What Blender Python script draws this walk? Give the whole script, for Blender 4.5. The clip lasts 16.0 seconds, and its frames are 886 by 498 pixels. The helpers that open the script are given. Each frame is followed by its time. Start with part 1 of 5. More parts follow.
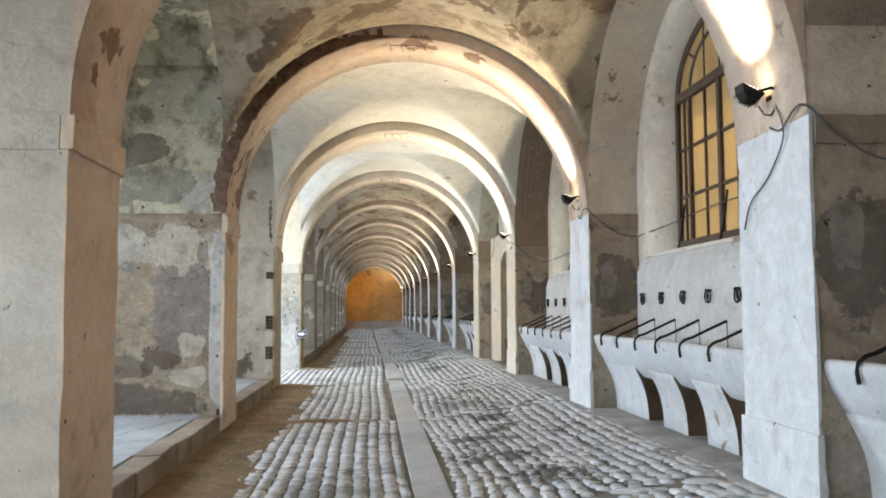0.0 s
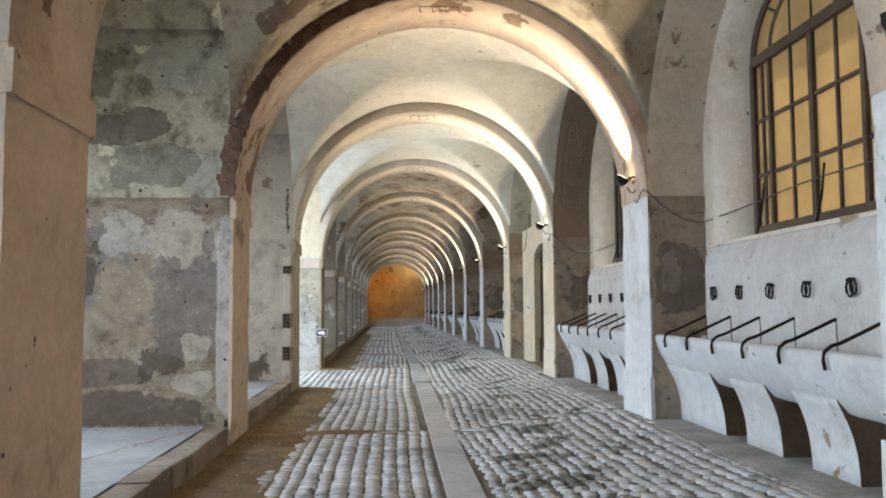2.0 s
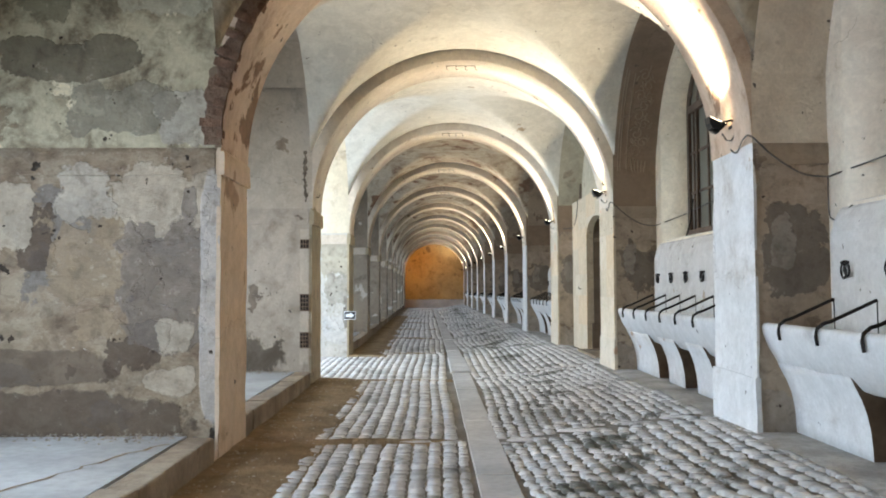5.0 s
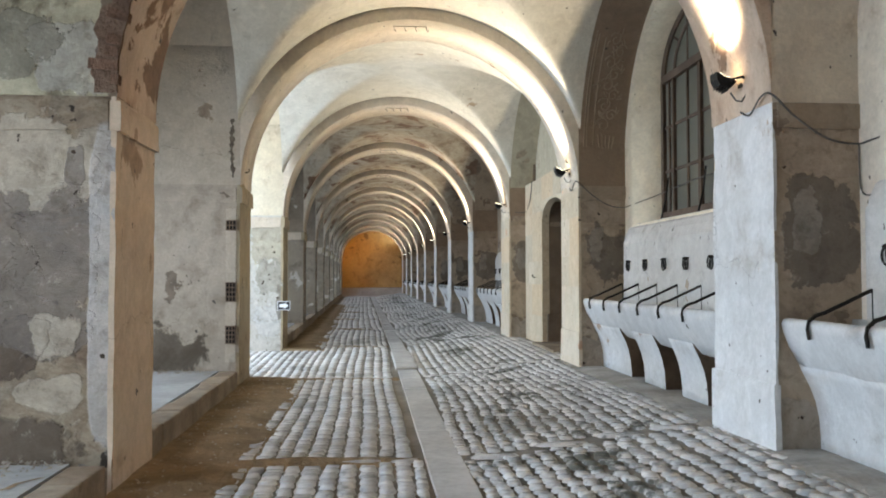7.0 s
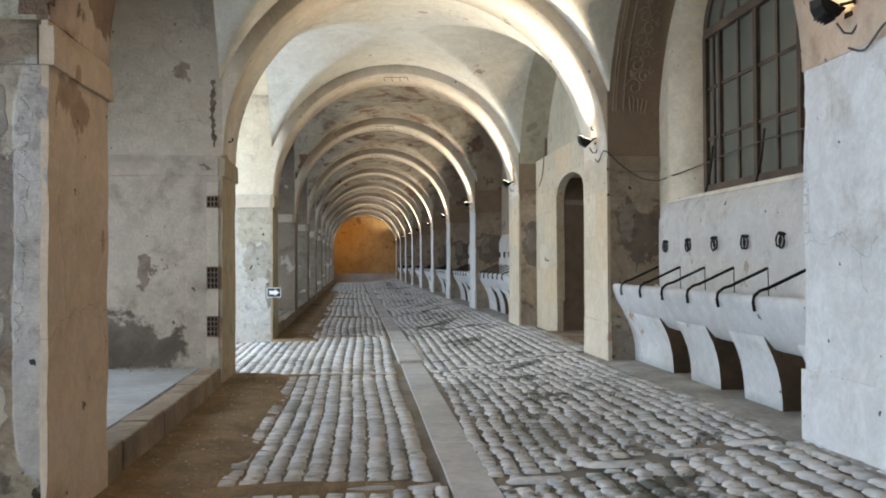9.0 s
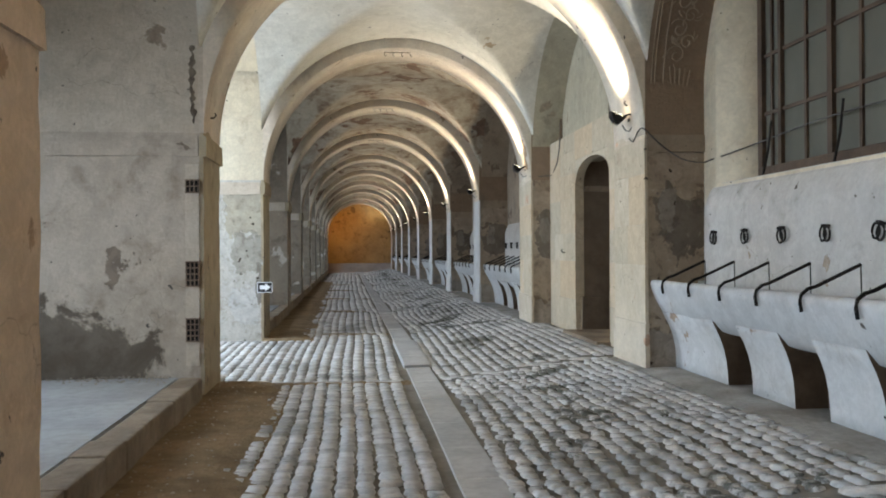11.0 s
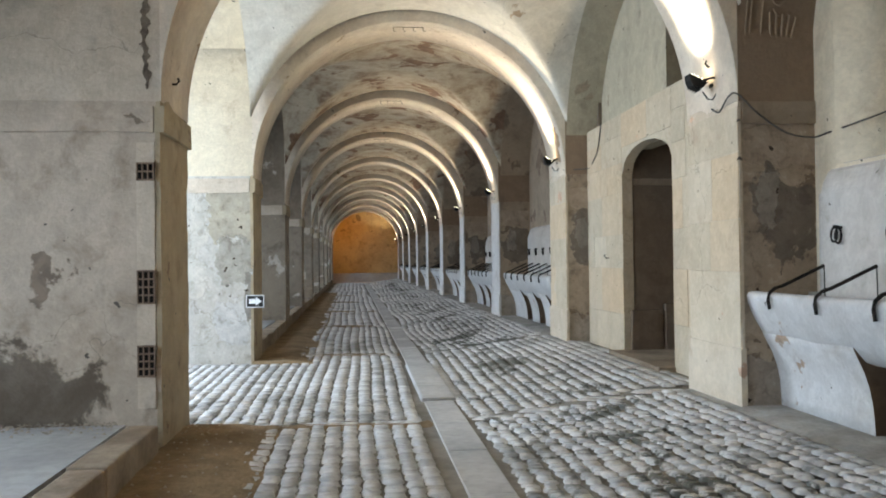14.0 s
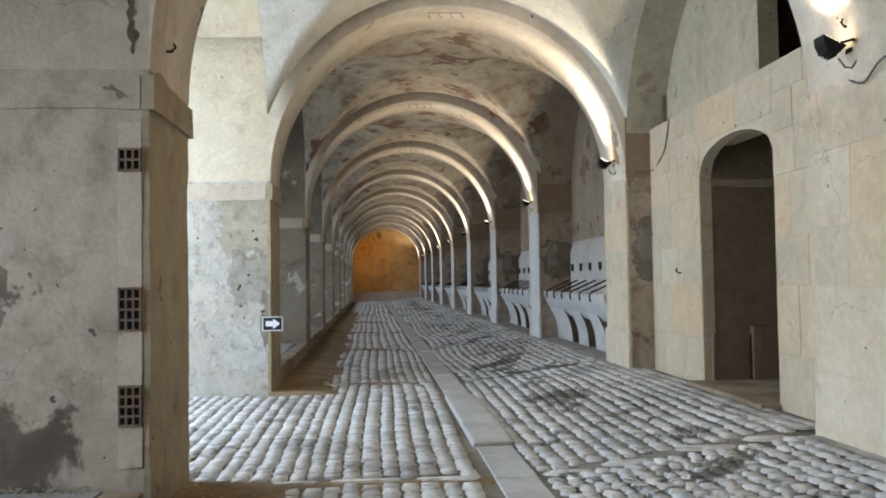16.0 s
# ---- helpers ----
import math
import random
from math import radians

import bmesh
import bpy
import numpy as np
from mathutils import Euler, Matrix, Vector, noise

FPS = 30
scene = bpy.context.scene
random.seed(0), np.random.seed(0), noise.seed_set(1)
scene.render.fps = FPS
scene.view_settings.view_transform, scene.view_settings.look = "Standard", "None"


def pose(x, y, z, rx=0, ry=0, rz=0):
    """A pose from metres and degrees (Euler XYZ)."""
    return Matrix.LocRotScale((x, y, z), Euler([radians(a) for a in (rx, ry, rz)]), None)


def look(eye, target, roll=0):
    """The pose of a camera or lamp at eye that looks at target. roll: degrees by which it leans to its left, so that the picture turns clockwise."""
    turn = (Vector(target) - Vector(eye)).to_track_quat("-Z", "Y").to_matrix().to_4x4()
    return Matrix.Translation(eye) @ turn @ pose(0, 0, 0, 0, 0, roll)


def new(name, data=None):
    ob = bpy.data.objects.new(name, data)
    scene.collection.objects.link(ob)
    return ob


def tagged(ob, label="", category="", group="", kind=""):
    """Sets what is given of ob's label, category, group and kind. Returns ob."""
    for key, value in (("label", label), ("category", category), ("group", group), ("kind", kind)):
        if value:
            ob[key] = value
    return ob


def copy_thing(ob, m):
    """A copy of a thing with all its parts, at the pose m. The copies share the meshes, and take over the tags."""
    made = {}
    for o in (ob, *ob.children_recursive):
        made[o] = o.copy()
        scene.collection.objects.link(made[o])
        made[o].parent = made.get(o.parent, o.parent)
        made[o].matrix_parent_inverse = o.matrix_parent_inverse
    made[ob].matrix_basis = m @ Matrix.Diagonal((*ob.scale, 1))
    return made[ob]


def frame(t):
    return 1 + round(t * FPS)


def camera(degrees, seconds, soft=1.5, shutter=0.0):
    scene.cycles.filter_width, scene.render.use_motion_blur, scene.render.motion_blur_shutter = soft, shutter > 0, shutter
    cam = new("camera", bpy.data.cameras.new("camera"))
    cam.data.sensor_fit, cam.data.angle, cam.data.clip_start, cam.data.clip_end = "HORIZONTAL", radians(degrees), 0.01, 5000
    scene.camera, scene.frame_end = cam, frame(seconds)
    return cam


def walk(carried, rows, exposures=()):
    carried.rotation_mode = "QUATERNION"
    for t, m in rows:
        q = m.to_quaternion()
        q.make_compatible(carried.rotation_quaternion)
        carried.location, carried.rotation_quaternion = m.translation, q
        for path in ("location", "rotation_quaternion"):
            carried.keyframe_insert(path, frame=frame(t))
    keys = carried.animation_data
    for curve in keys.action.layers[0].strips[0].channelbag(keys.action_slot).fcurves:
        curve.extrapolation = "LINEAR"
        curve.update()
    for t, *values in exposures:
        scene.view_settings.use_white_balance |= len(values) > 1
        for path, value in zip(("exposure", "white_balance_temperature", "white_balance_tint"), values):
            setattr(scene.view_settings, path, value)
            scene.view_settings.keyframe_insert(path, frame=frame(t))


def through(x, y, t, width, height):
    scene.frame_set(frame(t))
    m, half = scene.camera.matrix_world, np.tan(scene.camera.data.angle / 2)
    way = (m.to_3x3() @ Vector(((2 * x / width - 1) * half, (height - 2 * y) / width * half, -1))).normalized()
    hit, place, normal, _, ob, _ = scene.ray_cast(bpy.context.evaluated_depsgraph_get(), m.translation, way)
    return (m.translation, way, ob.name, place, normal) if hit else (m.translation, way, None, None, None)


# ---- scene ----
cam = camera(56.0, 16.0, 1.9)
PATH = [
    (0, (-0.053, 0.919, 1.327), (0.115, 2.907, 1.474), -0.3),
    (0.5, (-0.080, 1.271, 1.343), (0.077, 3.260, 1.488), -0.4),
    (1, (-0.186, 1.607, 1.347), (-0.043, 3.597, 1.493), -0.4),
    (1.5, (-0.138, 1.976, 1.321), (-0.007, 3.966, 1.466), -0.4),
    (2, (-0.138, 2.335, 1.322), (-0.020, 4.327, 1.463), -0.4),
    (2.5, (-0.109, 2.704, 1.315), (-0.060, 4.700, 1.434), -0.4),
    (3, (0.013, 3.037, 1.330), (0.032, 5.034, 1.439), -0.3),
    (3.5, (0.006, 3.421, 1.310), (0.004, 5.418, 1.411), -0.4),
    (6, (-0.172, 5.195, 1.314), (-0.063, 7.190, 1.405), -0.1),
    (6.5, (-0.230, 5.581, 1.319), (-0.064, 7.573, 1.394), -0.1),
    (7, (-0.179, 5.980, 1.310), (-0.002, 7.971, 1.377), -0.1),
    (7.5, (-0.229, 6.310, 1.275), (-0.045, 8.300, 1.335), -0.1),
    (8, (-0.288, 6.659, 1.301), (-0.096, 8.649, 1.354), -0.3),
    (8.5, (-0.257, 7.075, 1.291), (-0.060, 9.065, 1.334), -0.3),
    (9, (-0.306, 7.440, 1.278), (-0.108, 9.429, 1.310), -0.3),
    (11.5, (-0.453, 9.151, 1.333), (-0.236, 11.139, 1.338), -0.4),
    (12, (-0.507, 9.491, 1.327), (-0.290, 11.479, 1.334), -0.5),
    (12.5, (-0.494, 9.838, 1.283), (-0.280, 11.826, 1.294), -0.6),
    (13, (-0.470, 10.204, 1.322), (-0.261, 12.193, 1.335), -0.5),
    (13.5, (-0.498, 10.605, 1.314), (-0.292, 12.594, 1.338), -0.7),
    (14, (-0.397, 11.030, 1.285), (-0.196, 13.020, 1.314), -0.7),
    (14.5, (-0.447, 11.399, 1.280), (-0.249, 13.389, 1.318), -0.7),
    (15, (-0.494, 11.781, 1.304), (-0.312, 13.772, 1.354), -0.7),
    (15.5, (-0.468, 12.210, 1.297), (-0.298, 14.202, 1.361), -0.8),
    (16, (-0.578, 12.678, 1.257), (-0.420, 14.670, 1.331), -0.9),
]
EXPOSURES = [(0.0, 0.42), (2.0, 0.18), (2.5, 0.17), (3.5, 0.44), (6.0, 0.25), (9.0, -0.04), (11.5, -0.22), (14.0, -0.02), (16.0, -0.20)]
walk(cam, [(t, look(eye, target, roll)) for t, eye, target, roll in PATH], EXPOSURES)

# ---------------- light, world, exposure ----------------
world = bpy.data.worlds.new("sky")
scene.world = world
world.use_nodes = True
wn = world.node_tree.nodes
sky = wn.new("ShaderNodeTexSky")
sky.sky_type = 'NISHITA'
sky.sun_disc = False
sky.sun_elevation = radians(38)
sky.sun_rotation = radians(60)
world.node_tree.links.new(sky.outputs["Color"], wn["Background"].inputs["Color"])
wn["Background"].inputs["Strength"].default_value = 0.10


sun = new("sun", bpy.data.lights.new("sun", 'SUN'))
sun.data.energy, sun.data.angle, sun.data.color = 2.0, radians(0.5), (1.0, 0.95, 0.88)
sun.matrix_world = look((40, 30, 40), (0, 0, 0))


def area_lamp(name, eye, target, w, h, energy, color):
    lamp = new(name, bpy.data.lights.new(name, 'AREA'))
    lamp.data.shape, lamp.data.size, lamp.data.size_y = 'RECTANGLE', w, h
    lamp.data.energy, lamp.data.color = energy, color
    lamp.matrix_world = look(eye, target)
    return lamp


def spot_lamp(name, eye, target, energy, color, cone=120, blend=0.6, radius=0.05):
    lamp = new(name, bpy.data.lights.new(name, 'SPOT'))
    lamp.data.energy, lamp.data.color = energy, color
    lamp.data.spot_size, lamp.data.spot_blend, lamp.data.shadow_soft_size = radians(cone), blend, radius
    lamp.matrix_world = look(eye, target)
    return lamp


# ---------------- plan ----------------
XL, XR = -2.02, 2.88              # aisle faces of the piers
XC = (XL + XR) / 2
SPAN = (XR - XL) / 2
SPRING = 2.64                     # top of the capitals
THICK = 1.114                      # length of a pier along the aisle
PIERS = [-5.88, 0.26, 6.31, 12.10, 17.98, 24.03, 30.17, 36.31, 42.45, 48.59, 54.72, 60.86, 67.00, 73.14]
YEND, YBACK = 75.07, -7.02
XWALL = 3.58                      # window wall
XREC = -5.8                       # far end of the side recesses
CROWN = 5.24                      # vault crown
FLOOR = -0.26
KERB = 0.0
DAY = (0.66, 0.81, 1.0)

# daylight through the openings of the side recesses
for k, y0 in enumerate(PIERS[:-1]):
    yc = y0 + (6.14 + THICK) / 2
    e = {0: 28, 1: 215, 2: 215, 3: 180, 4: 600}.get(k, 145)
    if k == 4:
        # the open gateway of this bay is taller than the other openings
        lamp = area_lamp("sky_light", (XREC - 0.12, yc, 2.35), (0.0, yc, 0.7), 3.86, 4.4, e, DAY)
        lamp.data.spread = radians(165)
    else:
        lamp = area_lamp("sky_light", (XREC - 0.12, yc, 1.95), (0.4, yc, 0.5), 2.98, 3.2, e, DAY)
        lamp.data.spread = radians(113)
for k, y0 in enumerate(PIERS[1:]):
    spot_lamp("flood_light", (2.66 - 0.0071 * max(0.0, y0 - 24.03), y0 + 0.49, 2.97), (1.95, y0 + 0.49, 4.6), 900 if k < 4 else 560, (1.0, 0.85, 0.62), 128, 0.8)
spot_lamp("end_light", (-1.3, YEND - 2.6, 3.9), (-0.4, YEND, 2.4), 150, (1.0, 0.42, 0.07), 140, 0.7, 0.1)


# ---------------- materials ----------------
def ramp(nt, fac, stops):
    node = nt.nodes.new("ShaderNodeValToRGB")
    cr = node.color_ramp
    while len(cr.elements) < len(stops):
        cr.elements.new(0.5)
    for e, (p, c) in zip(cr.elements, stops):
        e.position, e.color = p, (*c, 1)
    nt.links.new(fac, node.inputs["Fac"])
    return node.outputs["Color"]


def noise_tex(nt, vec, scale, detail=5, rough=0.6, distort=0.0):
    node = nt.nodes.new("ShaderNodeTexNoise")
    node.inputs["Scale"].default_value, node.inputs["Detail"].default_value = scale, detail
    node.inputs["Roughness"].default_value, node.inputs["Distortion"].default_value = rough, distort
    nt.links.new(vec, node.inputs["Vector"])
    return node.outputs["Fac"]


def mix(nt, fac, a, b, mode='MIX'):
    node = nt.nodes.new("ShaderNodeMix")
    node.data_type, node.blend_type = 'RGBA', mode
    for sock, v in ((node.inputs["Factor"], fac), (node.inputs["A"], a), (node.inputs["B"], b)):
        if isinstance(v, bpy.types.NodeSocket):
            nt.links.new(v, sock)
        elif isinstance(v, tuple):
            sock.default_value = (*v, 1)
        else:
            sock.default_value = v
    return node.outputs["Result"]


def step(nt, fac, lo, hi):
    node = nt.nodes.new("ShaderNodeMapRange")
    node.interpolation_type = 'SMOOTHSTEP'
    node.inputs["From Min"].default_value, node.inputs["From Max"].default_value = lo, hi
    nt.links.new(fac, node.inputs["Value"])
    return node.outputs["Result"]


def material(name, rough=0.9, metal=0.0):
    m = bpy.data.materials.new(name)
    m.use_nodes = True
    nt = m.node_tree
    b = nt.nodes["Principled BSDF"]
    b.inputs["Roughness"].default_value, b.inputs["Metallic"].default_value = rough, metal
    b.inputs["Specular IOR Level"].default_value = 0.25
    geo = nt.nodes.new("ShaderNodeNewGeometry")
    return m, nt, b, geo.outputs["Position"]


def bump(nt, b, height, strength=0.4, dist=0.02):
    node = nt.nodes.new("ShaderNodeBump")
    node.inputs["Strength"].default_value, node.inputs["Distance"].default_value = strength, dist
    nt.links.new(height, node.inputs["Height"])
    nt.links.new(node.outputs["Normal"], b.inputs["Normal"])


def plaster(name, base, second, stain, bare, bare_amount, stain_amount=0.55, rough=0.92):
    """Old lime plaster: close tones, mottling, run stains, hairline cracks, sharp-edged patches where it has come off."""
    m, nt, b, pos = material(name, rough)
    big = noise_tex(nt, pos, 0.55, 6, 0.6, 0.3)
    mid = noise_tex(nt, pos, 2.3, 8, 0.65, 0.4)
    fine = noise_tex(nt, pos, 24, 4, 0.7)
    tall = nt.nodes.new("ShaderNodeMapping")
    tall.inputs["Scale"].default_value = (1.3, 1.3, 0.5)
    nt.links.new(pos, tall.inputs["Vector"])
    runs = noise_tex(nt, tall.outputs["Vector"], 1.5, 7, 0.65, 0.6)
    col = mix(nt, step(nt, big, 0.36, 0.62), base, second)
    col = mix(nt, step(nt, mid, 1 - stain_amount, 1.05 - stain_amount + 0.18), col, stain)
    col = mix(nt, step(nt, runs, 0.50, 0.74), col, mix(nt, 0.30, col, stain))
    mott = noise_tex(nt, pos, 5.5, 7, 0.7, 0.5)
    col = mix(nt, step(nt, mott, 0.40, 0.66), col, mix(nt, 0.30, col, tuple(min(1.0, v * 1.35) for v in base)))
    patch = noise_tex(nt, pos, 1.25, 9, 0.62, 0.25)
    gone = step(nt, patch, 1 - bare_amount, 1 - bare_amount + 0.02)
    tone = mix(nt, step(nt, mott, 0.35, 0.65), bare, tuple(min(1, v * 1.5) for v in bare))
    col = mix(nt, gone, col, tone)
    warped = nt.nodes.new("ShaderNodeVectorMath")
    warped.operation = 'MULTIPLY_ADD'
    warped.inputs[1].default_value = (0.5, 0.5, 0.5)
    wn_ = nt.nodes.new("ShaderNodeTexNoise")
    wn_.inputs["Scale"].default_value, wn_.inputs["Detail"].default_value = 2.5, 6
    nt.links.new(pos, wn_.inputs["Vector"])
    nt.links.new(wn_.outputs["Color"], warped.inputs[0])
    nt.links.new(pos, warped.inputs[2])
    vor = nt.nodes.new("ShaderNodeTexVoronoi")
    vor.feature, vor.inputs["Scale"].default_value = 'DISTANCE_TO_EDGE', 0.8
    nt.links.new(warped.outputs["Vector"], vor.inputs["Vector"])
    crack = step(nt, vor.outputs["Distance"], 0.0, 0.005)
    torn = mix(nt, step(nt, big, 0.55, 0.60), col, mix(nt, 0.45, col, (0.10, 0.08, 0.06)))
    col = mix(nt, crack, torn, col)
    col = mix(nt, step(nt, fine, 0.25, 0.8), col, mix(nt, 0.16, col, (0.12, 0.10, 0.08)))
    pits = noise_tex(nt, pos, 9, 3, 0.5)
    col = mix(nt, step(nt, pits, 0.715, 0.74), col, (0.10, 0.085, 0.07))
    nt.links.new(col, b.inputs["Base Color"])
    h = mix(nt, gone, fine, (0, 0, 0))
    h2 = nt.nodes.new("ShaderNodeMath")
    h2.operation = 'ADD'
    nt.links.new(h, h2.inputs[0])
    nt.links.new(mid, h2.inputs[1])
    bump(nt, b, h2.outputs[0], 0.34, 0.03)
    return m


def rubble(name):
    """Rubble masonry with remains of lime plaster: dark bedding, tan stones, pale flakes with sharp edges."""
    m, nt, b, pos = material(name, 0.95)
    sc = nt.nodes.new("ShaderNodeMapping")
    sc.inputs["Scale"].default_value = (1.15, 1.15, 1.7)
    nt.links.new(pos, sc.inputs["Vector"])
    vec = sc.outputs["Vector"]
    warp = noise_tex(nt, pos, 2.2, 4, 0.6)
    vor = nt.nodes.new("ShaderNodeTexVoronoi")
    vor.feature, vor.inputs["Scale"].default_value = 'F1', 3.4
    off = nt.nodes.new("ShaderNodeVectorMath")
    off.operation = 'ADD'
    nt.links.new(vec, off.inputs[0])
    wn_ = nt.nodes.new("ShaderNodeTexNoise")
    wn_.inputs["Scale"].default_value = 1.8
    nt.links.new(pos, wn_.inputs["Vector"])
    nt.links.new(wn_.outputs["Color"], off.inputs[1])
    nt.links.new(off.outputs["Vector"], vor.inputs["Vector"])
    big, mid = noise_tex(nt, vec, 0.7, 7, 0.65, 0.4), noise_tex(nt, vec, 2.4, 9, 0.72, 0.5)
    fine, flake = noise_tex(nt, pos, 18, 5, 0.7), noise_tex(nt, vec, 1.25, 10, 0.68, 0.35)
    col = ramp(nt, mid, [(0.28, (0.075, 0.052, 0.036)), (0.40, (0.19, 0.135, 0.088)), (0.50, (0.31, 0.24, 0.165)), (0.60, (0.40, 0.33, 0.235)), (0.70, (0.27, 0.19, 0.125)), (0.80, (0.17, 0.125, 0.095))])
    sep = nt.nodes.new("ShaderNodeSeparateColor")
    nt.links.new(vor.outputs["Color"], sep.inputs["Color"])
    tone = ramp(nt, sep.outputs["Red"], [(0.0, (0.11, 0.085, 0.07)), (0.4, (0.22, 0.16, 0.105)), (0.7, (0.31, 0.24, 0.165)), (1.0, (0.18, 0.115, 0.08))])
    col = mix(nt, 0.35, col, tone)
    render_noise = noise_tex(nt, vec, 0.85, 9, 0.64, 0.3)
    grey = mix(nt, step(nt, fine, 0.3, 0.7), (0.25, 0.215, 0.18), (0.18, 0.15, 0.125))
    skim = step(nt, render_noise, 0.555, 0.567)
    col = mix(nt, skim, col, grey)
    lime = mix(nt, step(nt, fine, 0.3, 0.7), (0.56, 0.50, 0.42), (0.45, 0.395, 0.325))
    cover = step(nt, flake, 0.66, 0.67)
    col = mix(nt, cover, col, lime)
    moss = step(nt, big, 0.58, 0.72)
    col = mix(nt, moss, col, mix(nt, 0.5, col, (0.12, 0.125, 0.085)))
    holes = noise_tex(nt, pos, 5.5, 3, 0.5)
    col = mix(nt, step(nt, holes, 0.67, 0.70), col, (0.04, 0.030, 0.022))
    nt.links.new(col, b.inputs["Base Color"])
    h = nt.nodes.new("ShaderNodeMath")
    h.operation = 'MULTIPLY_ADD'
    h.inputs[1].default_value = 1.2
    nt.links.new(cover, h.inputs[0])
    nt.links.new(mid, h.inputs[2])
    bump(nt, b, h.outputs[0], 0.6, 0.05)
    return m


def damp_plaster(name, cx, cz, rx, rz):
    """Pale wall plaster with one broad bare patch of its own outline."""
    m = plaster(name, (0.52, 0.435, 0.345), (0.43, 0.355, 0.275), (0.30, 0.235, 0.17), (0.17, 0.13, 0.095), 0.37, 0.52)
    nt = m.node_tree
    b = nt.nodes["Principled BSDF"]
    old = b.inputs["Base Color"].links[0].from_socket
    geo = nt.nodes.new("ShaderNodeNewGeometry")
    mp = nt.nodes.new("ShaderNodeMapping")
    mp.inputs["Location"].default_value = (-cx / rx, 0, -cz / rz)
    mp.inputs["Scale"].default_value = (1 / rx, 0, 1 / rz)
    nt.links.new(geo.outputs["Position"], mp.inputs["Vector"])
    ln = nt.nodes.new("ShaderNodeVectorMath")
    ln.operation = 'LENGTH'
    nt.links.new(mp.outputs["Vector"], ln.inputs[0])
    n1 = noise_tex(nt, geo.outputs["Position"], 2.6, 8, 0.65, 0.3)
    add = nt.nodes.new("ShaderNodeMath")
    add.operation = 'MULTIPLY_ADD'
    add.inputs[1].default_value = 1.5
    nt.links.new(n1, add.inputs[0])
    nt.links.new(ln.outputs["Value"], add.inputs[2])
    bare = mix(nt, step(nt, n1, 0.35, 0.65), (0.11, 0.085, 0.06), (0.17, 0.135, 0.10))
    nt.links.new(mix(nt, step(nt, add.outputs[0], 1.70, 1.84), bare, old), b.inputs["Base Color"])
    return m


def simple(name, dark, light, scale, rough=0.85, metal=0.0, strength=0.3, dist=0.01):
    m, nt, b, pos = material(name, rough, metal)
    n1, n2 = noise_tex(nt, pos, scale, 6, 0.6), noise_tex(nt, pos, scale * 9, 4, 0.6)
    col = mix(nt, step(nt, n1, 0.3, 0.7), dark, light)
    col = mix(nt, step(nt, n2, 0.35, 0.75), col, mix(nt, 0.25, col, tuple(v * 0.4 for v in dark)))
    nt.links.new(col, b.inputs["Base Color"])
    bump(nt, b, n2, strength, dist)
    return m


M_VAULT = plaster("vault_plaster", (0.66, 0.62, 0.53), (0.57, 0.525, 0.435), (0.42, 0.37, 0.29), (0.28, 0.21, 0.14), 0.32, 0.44)
M_VAULT_OLD = plaster("stained_vault_plaster", (0.40, 0.335, 0.235), (0.26, 0.205, 0.135), (0.16, 0.115, 0.075), (0.12, 0.082, 0.05), 0.45, 0.57)
M_VAULT_MID = plaster("patchy_vault_plaster", (0.50, 0.445, 0.35), (0.36, 0.295, 0.215), (0.22, 0.15, 0.10), (0.17, 0.105, 0.07), 0.43, 0.55)
M_ARCH = plaster("arch_plaster", (0.68, 0.60, 0.48), (0.60, 0.50, 0.39), (0.40, 0.31, 0.22), (0.27, 0.19, 0.12), 0.36, 0.43)
M_ARCH_OLD = plaster("worn_arch_plaster", (0.62, 0.49, 0.37), (0.54, 0.40, 0.29), (0.34, 0.22, 0.145), (0.20, 0.125, 0.08), 0.40, 0.48)
M_PIER_R = plaster("whitewashed_pier_plaster", (0.64, 0.63, 0.61), (0.56, 0.545, 0.52), (0.40, 0.36, 0.31), (0.33, 0.26, 0.19), 0.35, 0.47)
M_PIER_L = plaster("beige_pier_plaster", (0.64, 0.50, 0.365), (0.56, 0.43, 0.305), (0.41, 0.30, 0.20), (0.30, 0.21, 0.14), 0.36, 0.48)
M_WALL_B = rubble("flaking_wall_plaster")


